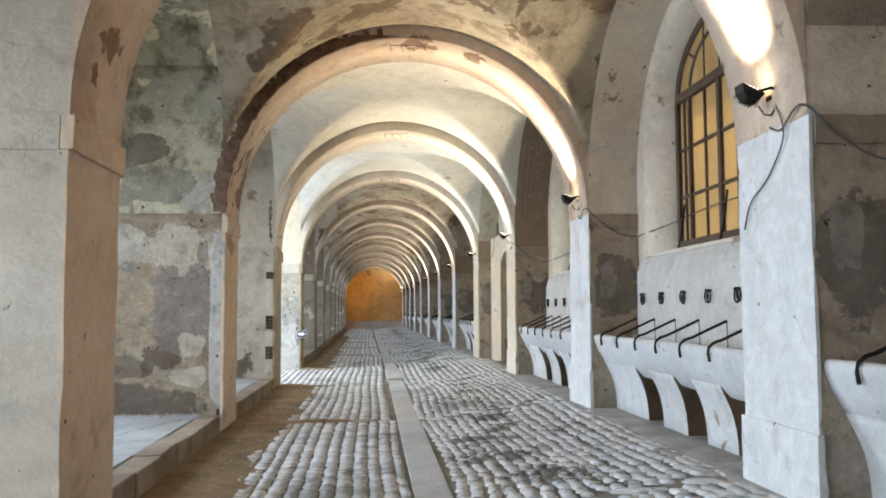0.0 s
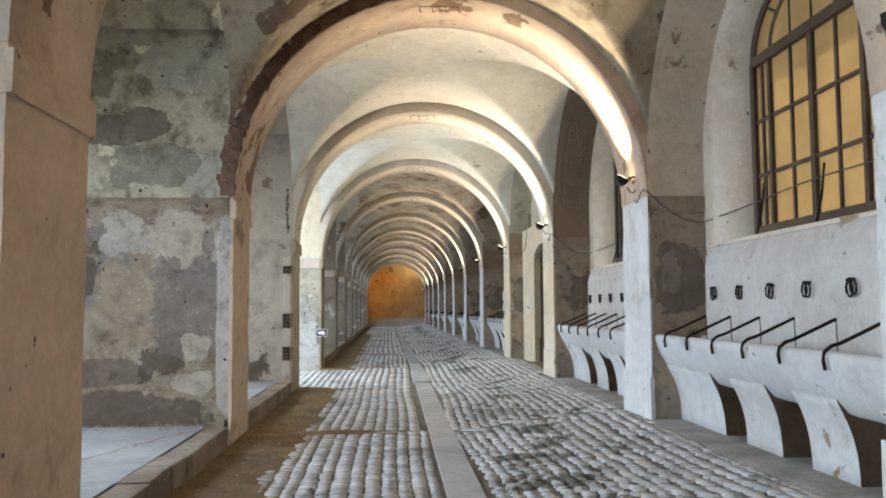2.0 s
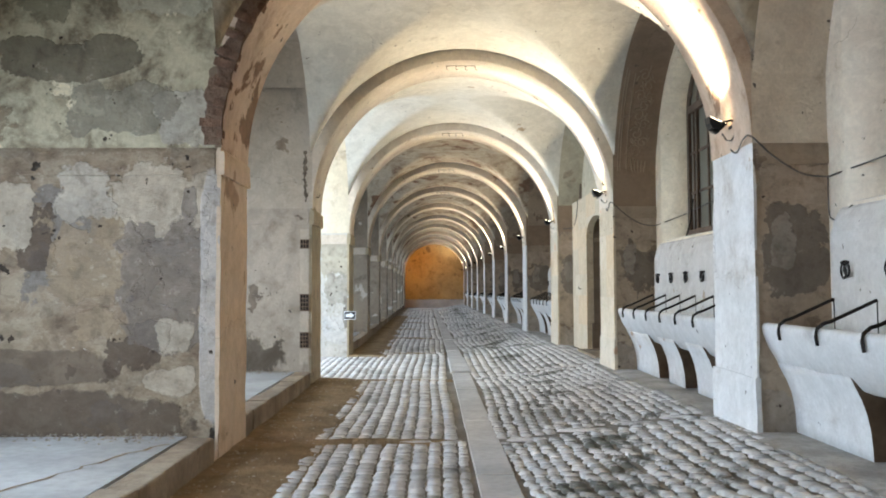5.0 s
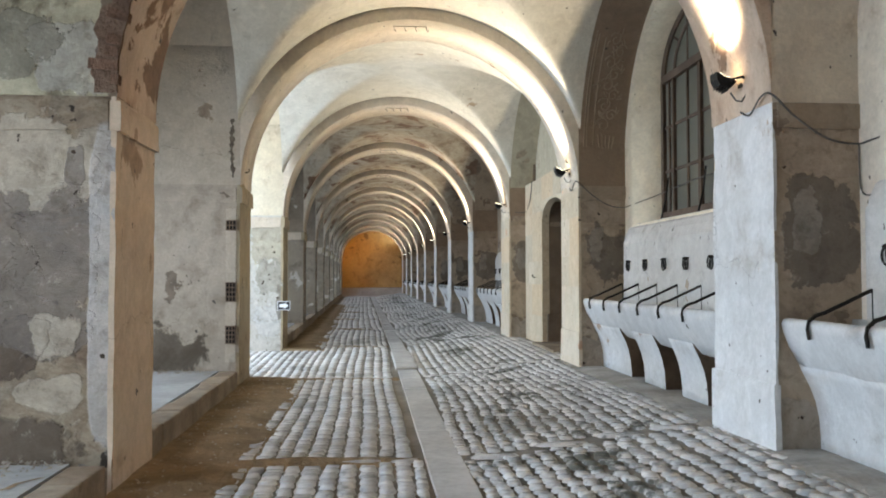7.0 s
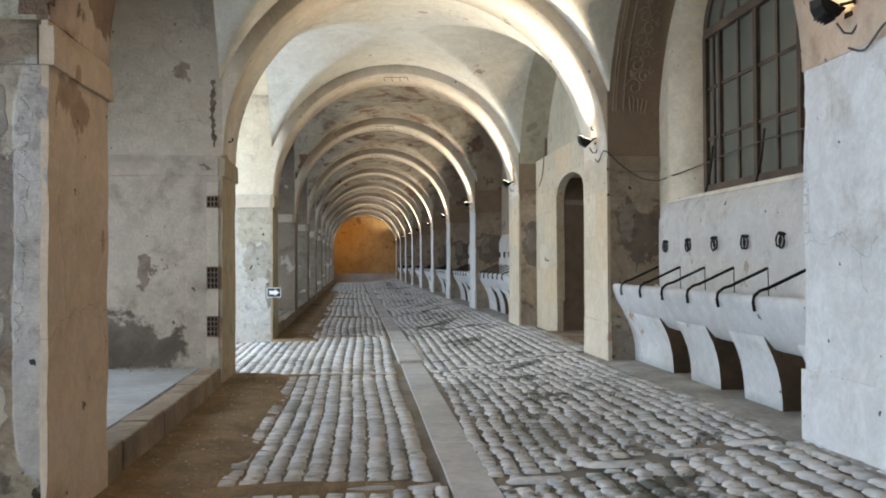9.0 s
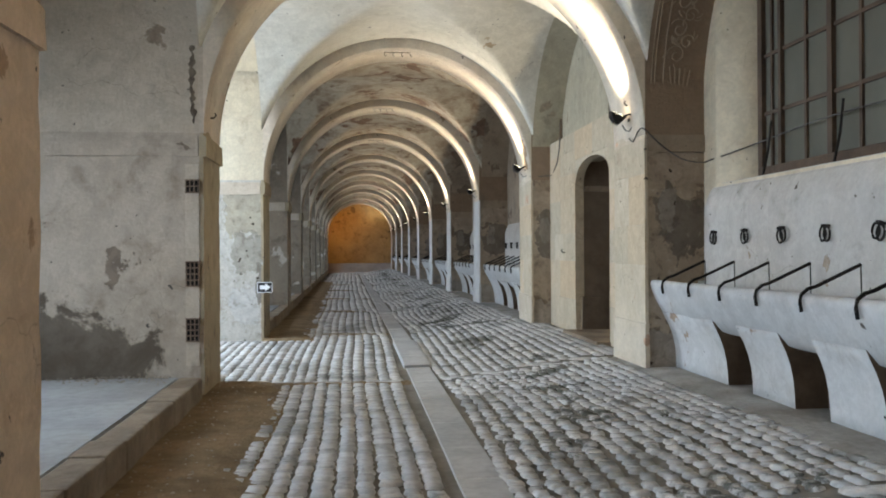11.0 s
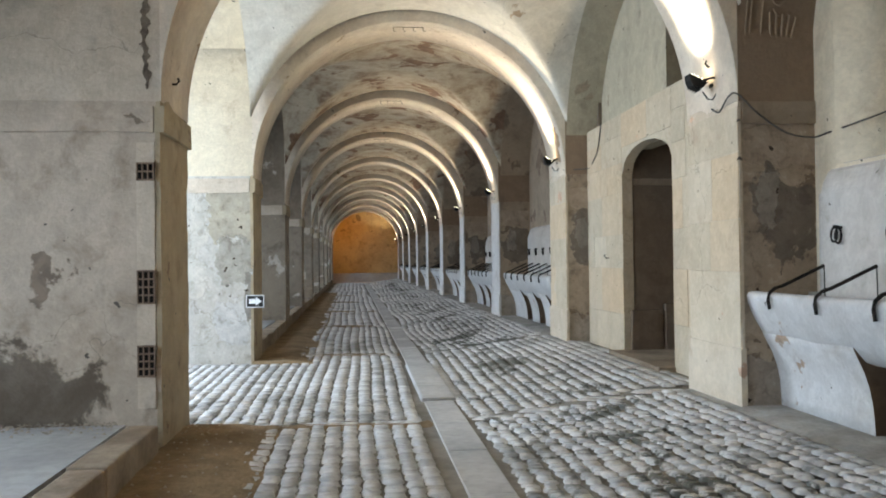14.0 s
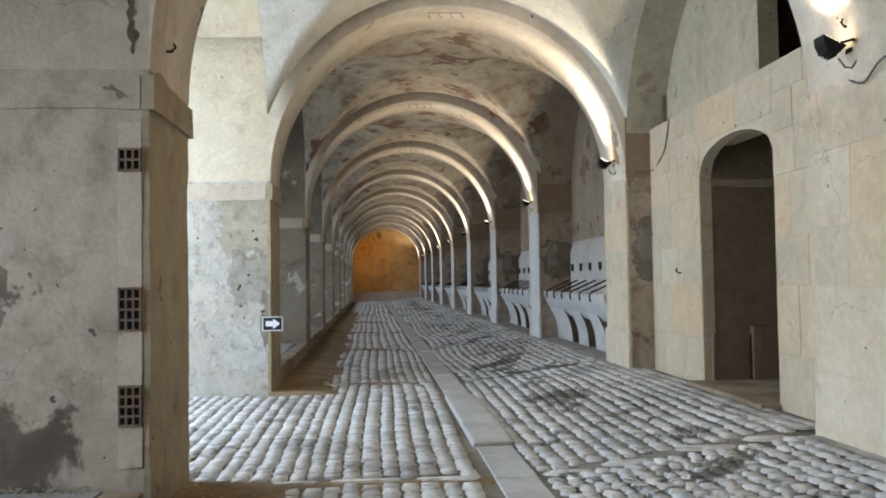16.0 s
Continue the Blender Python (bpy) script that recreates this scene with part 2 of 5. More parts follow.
def layered(m, layers):
    """Lays remains of plaster and render over a wall material: each (x0, x1, z0, z1, colour, raggedness) has its own broken outline."""
    nt = m.node_tree
    b = nt.nodes["Principled BSDF"]
    col = b.inputs["Base Color"].links[0].from_socket
    pos = nt.nodes.new("ShaderNodeNewGeometry").outputs["Position"]
    tone, grain = noise_tex(nt, pos, 3.2, 8, 0.68, 0.4), noise_tex(nt, pos, 30, 4, 0.7)
    height = None
    for k, (x0, x1, z0, z1, rgb, ragged) in enumerate(layers):
        mp = nt.nodes.new("ShaderNodeMapping")
        sx, sz = 2 / (x1 - x0), 2 / (z1 - z0)
        mp.inputs["Location"].default_value = (-(x0 + x1) / 2 * sx, 0, -(z0 + z1) / 2 * sz)
        mp.inputs["Scale"].default_value = (sx, 0, sz)
        nt.links.new(pos, mp.inputs["Vector"])
        sq = nt.nodes.new("ShaderNodeVectorMath")
        sq.operation = 'MULTIPLY'
        nt.links.new(mp.outputs["Vector"], sq.inputs[0])
        nt.links.new(mp.outputs["Vector"], sq.inputs[1])
        ln = nt.nodes.new("ShaderNodeVectorMath")
        ln.operation = 'LENGTH'
        nt.links.new(sq.outputs["Vector"], ln.inputs[0])
        shift = nt.nodes.new("ShaderNodeMapping")
        shift.inputs["Location"].default_value = (3.1 * k, 1.7 * k, 0.9 * k)
        nt.links.new(pos, shift.inputs["Vector"])
        edge = noise_tex(nt, shift.outputs["Vector"], 2.3, 12, 0.60, 0.2)
        add = nt.nodes.new("ShaderNodeMath")
        add.operation = 'MULTIPLY_ADD'
        add.inputs[1].default_value = ragged * 17
        nt.links.new(edge, add.inputs[0])
        nt.links.new(ln.outputs["Value"], add.inputs[2])
        lim = 0.9 + ragged * 8.5
        mask = step(nt, add.outputs[0], lim + 0.10, lim - 0.04)
        patch = mix(nt, step(nt, tone, 0.35, 0.65), rgb, tuple(v * 0.72 for v in rgb))
        patch = mix(nt, step(nt, grain, 0.35, 0.75), patch, mix(nt, 0.2, patch, (0.10, 0.08, 0.06)))
        col = mix(nt, mask, col, mix(nt, 0.20, patch, col))
        height = mask if height is None else mix(nt, 0.5, height, mask, 'ADD')
    # blotches, pits and lost flecks over all the layers
    blot = noise_tex(nt, pos, 6.5, 8, 0.72, 0.3)
    col = mix(nt, step(nt, blot, 0.50, 0.66), col, mix(nt, 0.42, col, (0.11, 0.08, 0.052)))
    col = mix(nt, step(nt, blot, 0.42, 0.30), col, mix(nt, 0.30, col, (0.70, 0.62, 0.49)))
    col = mix(nt, step(nt, noise_tex(nt, pos, 7.5, 3, 0.5), 0.70, 0.72), col, (0.055, 0.038, 0.026))
    nt.links.new(col, b.inputs["Base Color"])
    old = b.inputs["Normal"].links[0].from_node
    relief = nt.nodes.new("ShaderNodeBump")
    relief.inputs["Strength"].default_value, relief.inputs["Distance"].default_value = 0.8, 0.012
    nt.links.new(height, relief.inputs["Height"])
    nt.links.new(old.outputs["Normal"], relief.inputs["Normal"])
    nt.links.new(relief.outputs["Normal"], b.inputs["Normal"])
    return m


GREY, LIME, TAN, DAMP, STONE = (0.24, 0.197, 0.162), (0.55, 0.46, 0.35), (0.36, 0.27, 0.175), (0.10, 0.07, 0.05), (0.20, 0.14, 0.095)
layered(M_WALL_B, [
    (-5.9, -2.30, -0.3, 0.40, (0.135, 0.098, 0.07), 0.10), (-5.9, -3.0, 0.42, 0.78, (0.165, 0.122, 0.086), 0.10),
    (-3.92, -3.55, 1.55, 2.16, DAMP, 0.30), (-3.05, -2.55, 0.55, 1.02, DAMP, 0.30), (-4.9, -4.2, 0.9, 1.5, STONE, 0.3),
    (-3.75, -2.65, 1.20, 1.98, TAN, 0.32), (-5.30, -4.25, 1.05, 2.1, TAN, 0.35), (-3.35, -2.85, 0.85, 1.15, TAN, 0.4),
    (-3.02, -2.12, 1.80, 2.46, LIME, 0.30), (-3.55, -3.0, 1.98, 2.42, (0.54, 0.47, 0.38), 0.35), (-4.30, -3.78, 1.65, 2.30, LIME, 0.35), (-5.6, -4.75, 1.85, 2.45, LIME, 0.35),
    (-2.95, -2.16, 0.82, 2.02, GREY, 0.20), (-2.40, -2.24, 1.95, 2.3, GREY, 0.2), (-2.22, -1.9, 0.05, 2.5, (0.60, 0.545, 0.49), 0.06),
    (-2.62, -2.26, 0.64, 1.04, LIME, 0.22), (-2.70, -2.26, 0.36, 0.60, LIME, 0.30)])
M_MOULD = plaster("mouldy_upper_plaster", (0.54, 0.475, 0.33), (0.41, 0.365, 0.245), (0.16, 0.125, 0.08), (0.66, 0.575, 0.40), 0.43, 0.58)
layered(M_MOULD, [(-4.1, -2.75, 3.28, 3.68, (0.15, 0.125, 0.085), 0.25), (-3.1, -2.05, 3.92, 4.5, (0.58, 0.53, 0.40), 0.35), (-2.65, -2.02, 2.66, 3.15, (0.50, 0.45, 0.37), 0.35),
                  (-3.4, -2.45, 2.80, 3.26, (0.27, 0.24, 0.18), 0.35), (-5.0, -4.0, 2.7, 3.2, TAN, 0.4), (-5.0, -3.6, 3.9, 4.7, (0.29, 0.265, 0.18), 0.4), (-2.16, -1.9, 2.6, 3.6, (0.14, 0.08, 0.055), 0.3)])
M_WALL_A = plaster("grey_white_wall_plaster", (0.58, 0.495, 0.39), (0.49, 0.41, 0.315), (0.33, 0.275, 0.215), (0.24, 0.185, 0.135), 0.37, 0.48)
M_WALL_C = damp_plaster("pale_wall_plaster", -4.0, 0.15, 1.45, 0.62)
M_CREAM = plaster("cream_limewash", (0.68, 0.60, 0.45), (0.60, 0.51, 0.37), (0.46, 0.36, 0.25), (0.42, 0.30, 0.20), 0.36, 0.46)
M_PIER_TAN = plaster("tan_limewashed_pier", (0.58, 0.50, 0.385), (0.51, 0.42, 0.31), (0.42, 0.31, 0.215), (0.44, 0.29, 0.20), 0.37, 0.48)
# darker olive version of the beige pier plaster for faces that get less light
M_PIER_SHADED = plaster("shaded_olive_pier_plaster", (0.40, 0.325, 0.215), (0.33, 0.265, 0.175), (0.24, 0.18, 0.115), (0.19, 0.135, 0.09), 0.38, 0.50)
# patchy wall plaster for the far left bays, their dimness painted in
M_WALL_FAR = plaster("shade_darkened_brown_wall", (0.30, 0.245, 0.185), (0.22, 0.175, 0.13), (0.15, 0.115, 0.085), (0.42, 0.37, 0.31), 0.40, 0.52)
M_PAINTED = plaster("brown_painted_plaster", (0.285, 0.205, 0.14), (0.25, 0.175, 0.12), (0.19, 0.135, 0.095), (0.36, 0.28, 0.20), 0.33, 0.45)
# brown plaster with the passage's shade put into its colour
M_PASSAGE = plaster("shade_darkened_passage_plaster", (0.21, 0.155, 0.11), (0.17, 0.125, 0.088), (0.12, 0.088, 0.062), (0.28, 0.215, 0.16), 0.35, 0.46)
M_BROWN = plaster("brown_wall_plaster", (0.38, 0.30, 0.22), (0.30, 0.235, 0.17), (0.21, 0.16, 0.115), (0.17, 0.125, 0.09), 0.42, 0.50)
M_CORE = layered(plaster("bare_pier_plaster", (0.43, 0.34, 0.25), (0.35, 0.275, 0.20), (0.20, 0.155, 0.115), (0.17, 0.125, 0.09), 0.42, 0.50), [
    (2.9, 3.7, 2.06, 2.46, (0.47, 0.37, 0.28), 0.12), (2.98, 3.6, 1.25, 2.04, (0.17, 0.14, 0.115), 0.30), (3.04, 3.24, 1.5, 2.0, (0.34, 0.30, 0.25), 0.4), (2.8, 3.35, -0.1, 0.42, (0.40, 0.34, 0.28), 0.35)])
M_PIER_GATE = layered(plaster("patched_pale_pier", (0.53, 0.505, 0.455), (0.45, 0.42, 0.365), (0.40, 0.36, 0.31), (0.33, 0.26, 0.19), 0.35, 0.47), [
    (-2.75, -1.95, 1.60, 2.5, (0.44, 0.385, 0.28), 0.20), (-2.55, -1.95, 0.95, 1.75, (0.36, 0.33, 0.27), 0.30), (-3.5, -2.72, 0.7, 2.5, (0.60, 0.56, 0.48), 0.20),
    (-2.60, -2.10, 0.1, 0.85, (0.58, 0.56, 0.52), 0.30), (-2.15, -1.95, 0.3, 1.2, (0.24, 0.21, 0.17), 0.3)])
M_LUNETTE = plaster("grey_lunette_plaster", (0.47, 0.415, 0.305), (0.38, 0.335, 0.245), (0.22, 0.195, 0.145), (0.27, 0.22, 0.16), 0.36, 0.46)
M_OCHRE = plaster("end_wall_plaster", (0.48, 0.35, 0.16), (0.37, 0.26, 0.115), (0.22, 0.15, 0.07), (0.16, 0.11, 0.055), 0.36, 0.50)
M_TROUGH = plaster("trough_concrete", (0.58, 0.57, 0.55), (0.50, 0.485, 0.465), (0.30, 0.28, 0.26), (0.30, 0.23, 0.17), 0.31, 0.40, 0.75)
M_STONE = simple("bare_rubble", (0.12, 0.09, 0.065), (0.24, 0.19, 0.14), 6, 0.95, 0, 0.9, 0.02)
M_IRON = simple("wrought_iron", (0.012, 0.011, 0.010), (0.035, 0.028, 0.022), 8, 0.6, 0.5)
M_DIRT = simple("packed_earth", (0.17, 0.115, 0.062), (0.30, 0.215, 0.125), 2.2, 0.97, 0, 0.9, 0.03)
M_SCREED = simple("pale_screed", (0.29, 0.285, 0.272), (0.385, 0.38, 0.365), 1.1, 0.85, 0, 0.5, 0.015)
M_BED = simple("dusty_joint_bed", (0.15, 0.13, 0.105), (0.27, 0.25, 0.215), 1.2, 0.95, 0, 0.5, 0.015)
M_KERB = simple("kerb_stone", (0.20, 0.15, 0.105), (0.34, 0.275, 0.20), 1.8, 0.92, 0, 0.6, 0.03)


# ---------------- mesh helpers ----------------
def mesh_object(name, bm, mat, smooth=False):
    me = bpy.data.meshes.new(name)
    bm.normal_update()
    bm.to_mesh(me)
    bm.free()
    me.materials.append(mat)
    if smooth:
        for p in me.polygons:
            p.use_smooth = True
    return new(name, me)


def part(name, bm, mat, parent, label="", smooth=False):
    ob = mesh_object(name, bm, mat, smooth)
    ob.parent = parent
    if label:
        tagged(ob, label)
    return ob


def add_box(bm, x0, x1, y0, y1, z0, z1, bevel=0.0):
    r = bmesh.ops.create_cube(bm, size=1)
    for v in r["verts"]:
        v.co = Vector((x0 + (v.co.x + 0.5) * (x1 - x0), y0 + (v.co.y + 0.5) * (y1 - y0), z0 + (v.co.z + 0.5) * (z1 - z0)))
    if bevel:
        es = list({e for v in r["verts"] for e in v.link_edges})
        bmesh.ops.bevel(bm, geom=es, offset=bevel, segments=2, affect='EDGES', profile=0.6)


def box(*a, bevel=0.0):
    bm = bmesh.new()
    add_box(bm, *a, bevel=bevel)
    return bm


def rough_box(x0, x1, y0, y1, z0, z1, cell=0.09, amount=0.009, chip=0.012):
    """A block with an uneven surface and worn, chipped arrises."""
    bm = bmesh.new()
    n = [max(1, min(40, round((b - a) / cell))) for a, b in ((x0, x1), (y0, y1), (z0, z1))]
    lo, hi = (x0, y0, z0), (x1, y1, z1)
    made = {}

    def vert(i, j, k):
        key = (i, j, k)
        if key not in made:
            p = Vector([lo[d] + (hi[d] - lo[d]) * q / n[d] for d, q in enumerate(key)])
            on = [q in (0, n[d]) for d, q in enumerate(key)]
            shift = noise.noise_vector(p * 1.7) * amount + noise.noise_vector(p * 6.0) * amount * 0.4
            if sum(on) >= 2:
                pull = chip * max(0.0, noise.noise(p * 3.1) + 0.45 * noise.noise(p * 9.0))
                for d in range(3):
                    if on[d]:
                        shift[d] += (pull + 0.004) * (1 if key[d] == 0 else -1)
            made[key] = bm.verts.new(p + shift)
        return made[key]
    for d in range(3):
        e, f = (d + 1) % 3, (d + 2) % 3
        for side in (0, n[d]):
            for u in range(n[e]):
                for v in range(n[f]):
                    q = []
                    for du, dv in ((0, 0), (1, 0), (1, 1), (0, 1)):
                        key = [0, 0, 0]
                        key[d], key[e], key[f] = side, u + du, v + dv
                        q.append(vert(*key))
                    bm.faces.new(q if side else q[::-1])
    return bm


def prism(bm, loop, axis_vec):
    """Extrudes a closed loop of points along a vector."""
    a = [bm.verts.new(p) for p in loop]
    b = [bm.verts.new(Vector(p) + Vector(axis_vec)) for p in loop]
    n = len(loop)
    bm.faces.new(a)
    bm.faces.new(b[::-1])
    for i in range(n):
        bm.faces.new((a[i], b[i], b[(i + 1) % n], a[(i + 1) % n]))
    bmesh.ops.recalc_face_normals(bm, faces=bm.faces)


def rod(bm, pts, r, sides=8):
    """A round bar along a chain of points."""
    rings = []
    pts = [Vector(p) for p in pts]
    for i, p in enumerate(pts):
        d = (pts[min(i + 1, len(pts) - 1)] - pts[max(i - 1, 0)]).normalized()
        s = d.cross(Vector((0, 0, 1)) if abs(d.z) < 0.9 else Vector((0, 1, 0))).normalized()
        u = s.cross(d)
        rings.append([bm.verts.new(p + r * (math.cos(a) * s + math.sin(a) * u)) for a in [2 * math.pi * k / sides for k in range(sides)]])
    for a, b in zip(rings, rings[1:]):
        for k in range(sides):
            bm.faces.new((a[k], a[(k + 1) % sides], b[(k + 1) % sides], b[k]))
    bm.faces.new(rings[0][::-1])
    bm.faces.new(rings[-1])


def drift(y):
    """The axis bends a little to the side in the far bays."""
    return -0.0071 * max(0.0, y - 24.03)


def floor_z(x):
    if x < 0.75:
        return FLOOR
    return FLOOR + min(1.0, (x - 0.75) / 1.85) * (0.0 - FLOOR)


# ---------------- the large structure ----------------
bm = bmesh.new()
xs = [-9.0, -4.0, XL, -1.0, 0.0, 0.75, 1.2, 1.6, 2.0, 2.3, 2.6, 2.9, 3.3, 5.2]
ys = [YBACK + i * (YEND - YBACK) / 60 for i in range(61)]
vs = [[bm.verts.new((x, y, floor_z(x) - 0.030)) for x in xs] for y in ys]
for r0, r1 in zip(vs, vs[1:]):
    for i in range(len(xs) - 1):
        bm.faces.new((r0[i], r0[i + 1], r1[i + 1], r1[i]))
tagged(mesh_object("floor", bm, M_BED), "dusty earth bed between the cobbles of the stable", "floor", kind="structure")

# ground outside, out to the horizon
bm = bmesh.new()
bmesh.ops.create_grid(bm, x_segments=2, y_segments=2, size=600)
for v in bm.verts:
    v.co.z = -0.6
tagged(mesh_object("ground", bm, M_DIRT), "bare earth around the old building", "ground", kind="structure")


def cross_z(y, y0, y1, power):
    w = (y - (y0 + y1) / 2) / ((y1 - y0) / 2)
    return SPRING + 0.12 + (CROWN - 0.14 - SPRING) * max(0.0, 1 - abs(w) ** power) ** 0.5


def vault_z(x, y, y0, y1):
    """Groined vault between two arches: a barrel along the aisle crossed by one from side to side."""
    u = (x - XC) / (SPAN + 0.17)
    za = SPRING - 0.05 + (CROWN - SPRING + 0.05) * math.sqrt(max(0.0, 1 - u * u))
    return max(za, cross_z(y, y0, y1, 2.15))


def strip(name, y0, y1, mat, label, x0, x1, height):
    bm = bmesh.new()
    nx, ny = max(2, int((x1 - x0) / 0.075)), 90
    px = [x0 + (x1 - x0) * i / nx for i in range(nx + 1)]
    py = [(y0 + y1) / 2 - (y1 - y0) / 2 * math.cos(math.pi * j / ny) for j in range(ny + 1)]
    vv = [[bm.verts.new((x, y, height(x, y) + 0.012 * noise.noise((x * 0.9, y * 0.9, 3)))) for x in px] for y in py]
    for a, b in zip(vv, vv[1:]):
        for i in range(nx):
            bm.faces.new((a[i], b[i], b[i + 1], a[i + 1])).smooth = True
    if x1 < XL + 0.1:
        # upright face of the side arch above the pier line
        lo = [bm.verts.new((XL, y, vault_z(XL, y, y0, y1))) for y in py]
        hi = [bm.verts.new((XL, v[-1].co.y, v[-1].co.z)) for v in vv]
        for k in range(ny):
            bm.faces.new((lo[k], lo[k + 1], hi[k + 1], hi[k]))
    tagged(mesh_object(name, bm, mat), label, "ceiling", kind="structure").location.x = drift(y0)


def vault(no, y0, y1, mat, label, side_mat, niche_mat):
    strip("ceiling_%d" % no, y0, y1, mat, label, XL, XR + 0.02, lambda x, y: vault_z(x, y, y0, y1))
    strip("ceiling_window_side_%d" % no, y0, y1, side_mat, "plaster barrel over a window niche", XR + 0.02, XWALL + 0.25, lambda x, y: cross_z(y, y0, y1, 2.15))
    strip("ceiling_recess_%d" % no, y0, y1, niche_mat, "plaster barrel over a side recess", XREC, XL, lambda x, y: cross_z(y, y0, y1 + 0.14, 14))


SIDES = []
for i, y0 in enumerate(PIERS):
    ya = y0 + THICK
    yb = PIERS[i + 1] if i + 1 < len(PIERS) else YEND
    SIDES.append((ya, yb))
    old = i <= 2
    vault(i + 1, ya, yb, M_VAULT_OLD if old else M_VAULT_MID if i >= 5 else M_VAULT, "stained flaking groin vault" if old else "whitewashed plaster groin vault",
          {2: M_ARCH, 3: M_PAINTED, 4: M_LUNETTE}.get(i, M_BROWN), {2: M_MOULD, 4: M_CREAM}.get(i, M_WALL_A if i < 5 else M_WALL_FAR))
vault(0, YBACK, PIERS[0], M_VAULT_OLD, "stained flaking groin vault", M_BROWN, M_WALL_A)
tagged(mesh_object("roof", box(-9.5, 6.0, YBACK - 0.5, YEND + 0.5, 5.75, 6.1), M_KERB), "solid masonry roof over the vaults", "roof", kind="structure")


def arch(name, y0, mat, label):
    """A transverse arch from pier to pier with its filled haunches."""
    bm = bmesh.new()
    n = 48
    inner = [(XC + SPAN * math.cos(math.pi * k / n), SPRING + (SPAN - 0.02) * math.sin(math.pi * k / n)) for k in range(n + 1)]
    for k in range(n):
        (xa, za), (xb, zb) = inner[k], inner[k + 1]
        def out(x, z):
            d = Vector((x - XC, 0, z - SPRING)).normalized()
            return (min(XR + 0.004, max(XL - 0.004, XC + d.x * (SPAN + 0.62))), SPRING + d.z * (SPAN + 0.62))
        (oa, pa), (ob_, pb) = out(xa, za), out(xb, zb)
        q = [bm.verts.new(p) for p in ((xa, y0, za), (xb, y0, zb), (ob_, y0, pb), (oa, y0, pa))]
        r = [bm.verts.new((v.co.x, y0 + THICK, v.co.z)) for v in q]
        for v in q + r:
            v.co.y += 0.044 + 0.193 * (XC - v.co.x) / (2 * SPAN)
        bm.faces.new(q[::-1])
        bm.faces.new(r)
        bm.faces.new((q[0], r[0], r[1], q[1])).smooth = True
    bmesh.ops.remove_doubles(bm, verts=bm.verts, dist=0.0005)
    bmesh.ops.recalc_face_normals(bm, faces=bm.faces)
    tagged(mesh_object(name, bm, mat), label, "arch", "transverse arches", kind="structure").location.x = drift(y0)


def wall_obj(name, x0, x1, y0, y1, z0, z1, mat, label, bevel=0.0):
    if bevel > 0.009 and 0 < y0 < 60 and y1 - y0 < 3:
        bm = rough_box(x0, x1, y0, y1, z0, z1)
    else:
        bm = box(x0, x1, y0, y1, z0, z1, bevel=bevel)
    ob = tagged(mesh_object(name, bm, mat), label, "wall", kind="structure")
    if y1 - y0 < 20 and x1 - x0 < 9:
        ob.location.x = drift(y0)
    return ob


for i, y0 in enumerate(PIERS):
    arch("arch_%d" % (i + 1), y0, M_ARCH_OLD if i <= 3 else M_ARCH, "round plaster arch across the aisle with a worn edge")
    yl, y0 = y0 + 0.14, y0 - 0.053
    y1 = y0 + THICK
    white = M_PIER_TAN if i == 4 or i == 5 else M_PIER_R
    wall_obj("pier_right_%d" % (i + 1), XR + 0.012, 4.4, y0 + 0.012, y1 - 0.012, -0.5, SPRING, M_CORE, "bare brown masonry core of a pier")
    wall_obj("pier_right_face_%d" % (i + 1), XR, XR + 0.035, y0, y1, -0.5, SPRING + 0.06, white, "whitewashed face of a pier towards the aisle", 0.012)
    wall_obj("plinth_right_%d" % (i + 1), XR - 0.022, XR + 0.04, y0 - 0.018, y1 + 0.02, -0.5, 0.50, white, "low plinth at the foot of a pier", 0.015)
    wall_obj("capital_right_%d" % (i + 1), XR + 0.037, 3.6, y0 - 0.016, y1 + 0.016, SPRING - 0.20, SPRING + 0.004, M_BROWN, "plain flat capital band of a pier", 0.01)
    wall_obj("spandrel_right_%d" % (i + 1), XR + 0.0, 4.4, y0 + 0.004, y1 - 0.004, SPRING, 5.76, M_ARCH if i < 4 else M_PAINTED, "plaster wall above a pier")
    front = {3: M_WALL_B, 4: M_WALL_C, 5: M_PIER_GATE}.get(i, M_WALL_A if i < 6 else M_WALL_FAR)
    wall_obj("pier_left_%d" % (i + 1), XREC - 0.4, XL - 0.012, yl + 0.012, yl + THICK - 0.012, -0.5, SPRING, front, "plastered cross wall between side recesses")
    wall_obj("pier_left_face_%d" % (i + 1), XL - 0.05, XL, yl + 0.002, yl + THICK - 0.002, -0.5, SPRING + 0.05, M_PIER_L if i < 4 else M_PIER_SHADED if i < 6 else M_WALL_FAR, "beige limewashed face of a pier towards the aisle", 0.012)
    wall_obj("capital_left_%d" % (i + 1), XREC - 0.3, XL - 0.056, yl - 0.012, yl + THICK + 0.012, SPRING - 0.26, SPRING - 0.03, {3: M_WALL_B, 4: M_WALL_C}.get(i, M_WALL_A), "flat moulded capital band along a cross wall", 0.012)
    wall_obj("capital_left_end_%d" % (i + 1), XL - 0.055, XL + 0.035, yl - 0.016, yl + THICK + 0.016, SPRING - 0.26, SPRING - 0.03, M_PIER_L if i < 4 else M_PIER_SHADED, "moulded capital on the aisle face of a pier", 0.012)
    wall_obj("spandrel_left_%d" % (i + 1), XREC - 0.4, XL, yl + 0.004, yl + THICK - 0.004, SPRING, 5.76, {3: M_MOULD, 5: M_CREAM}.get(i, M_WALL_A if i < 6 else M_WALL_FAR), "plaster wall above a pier")
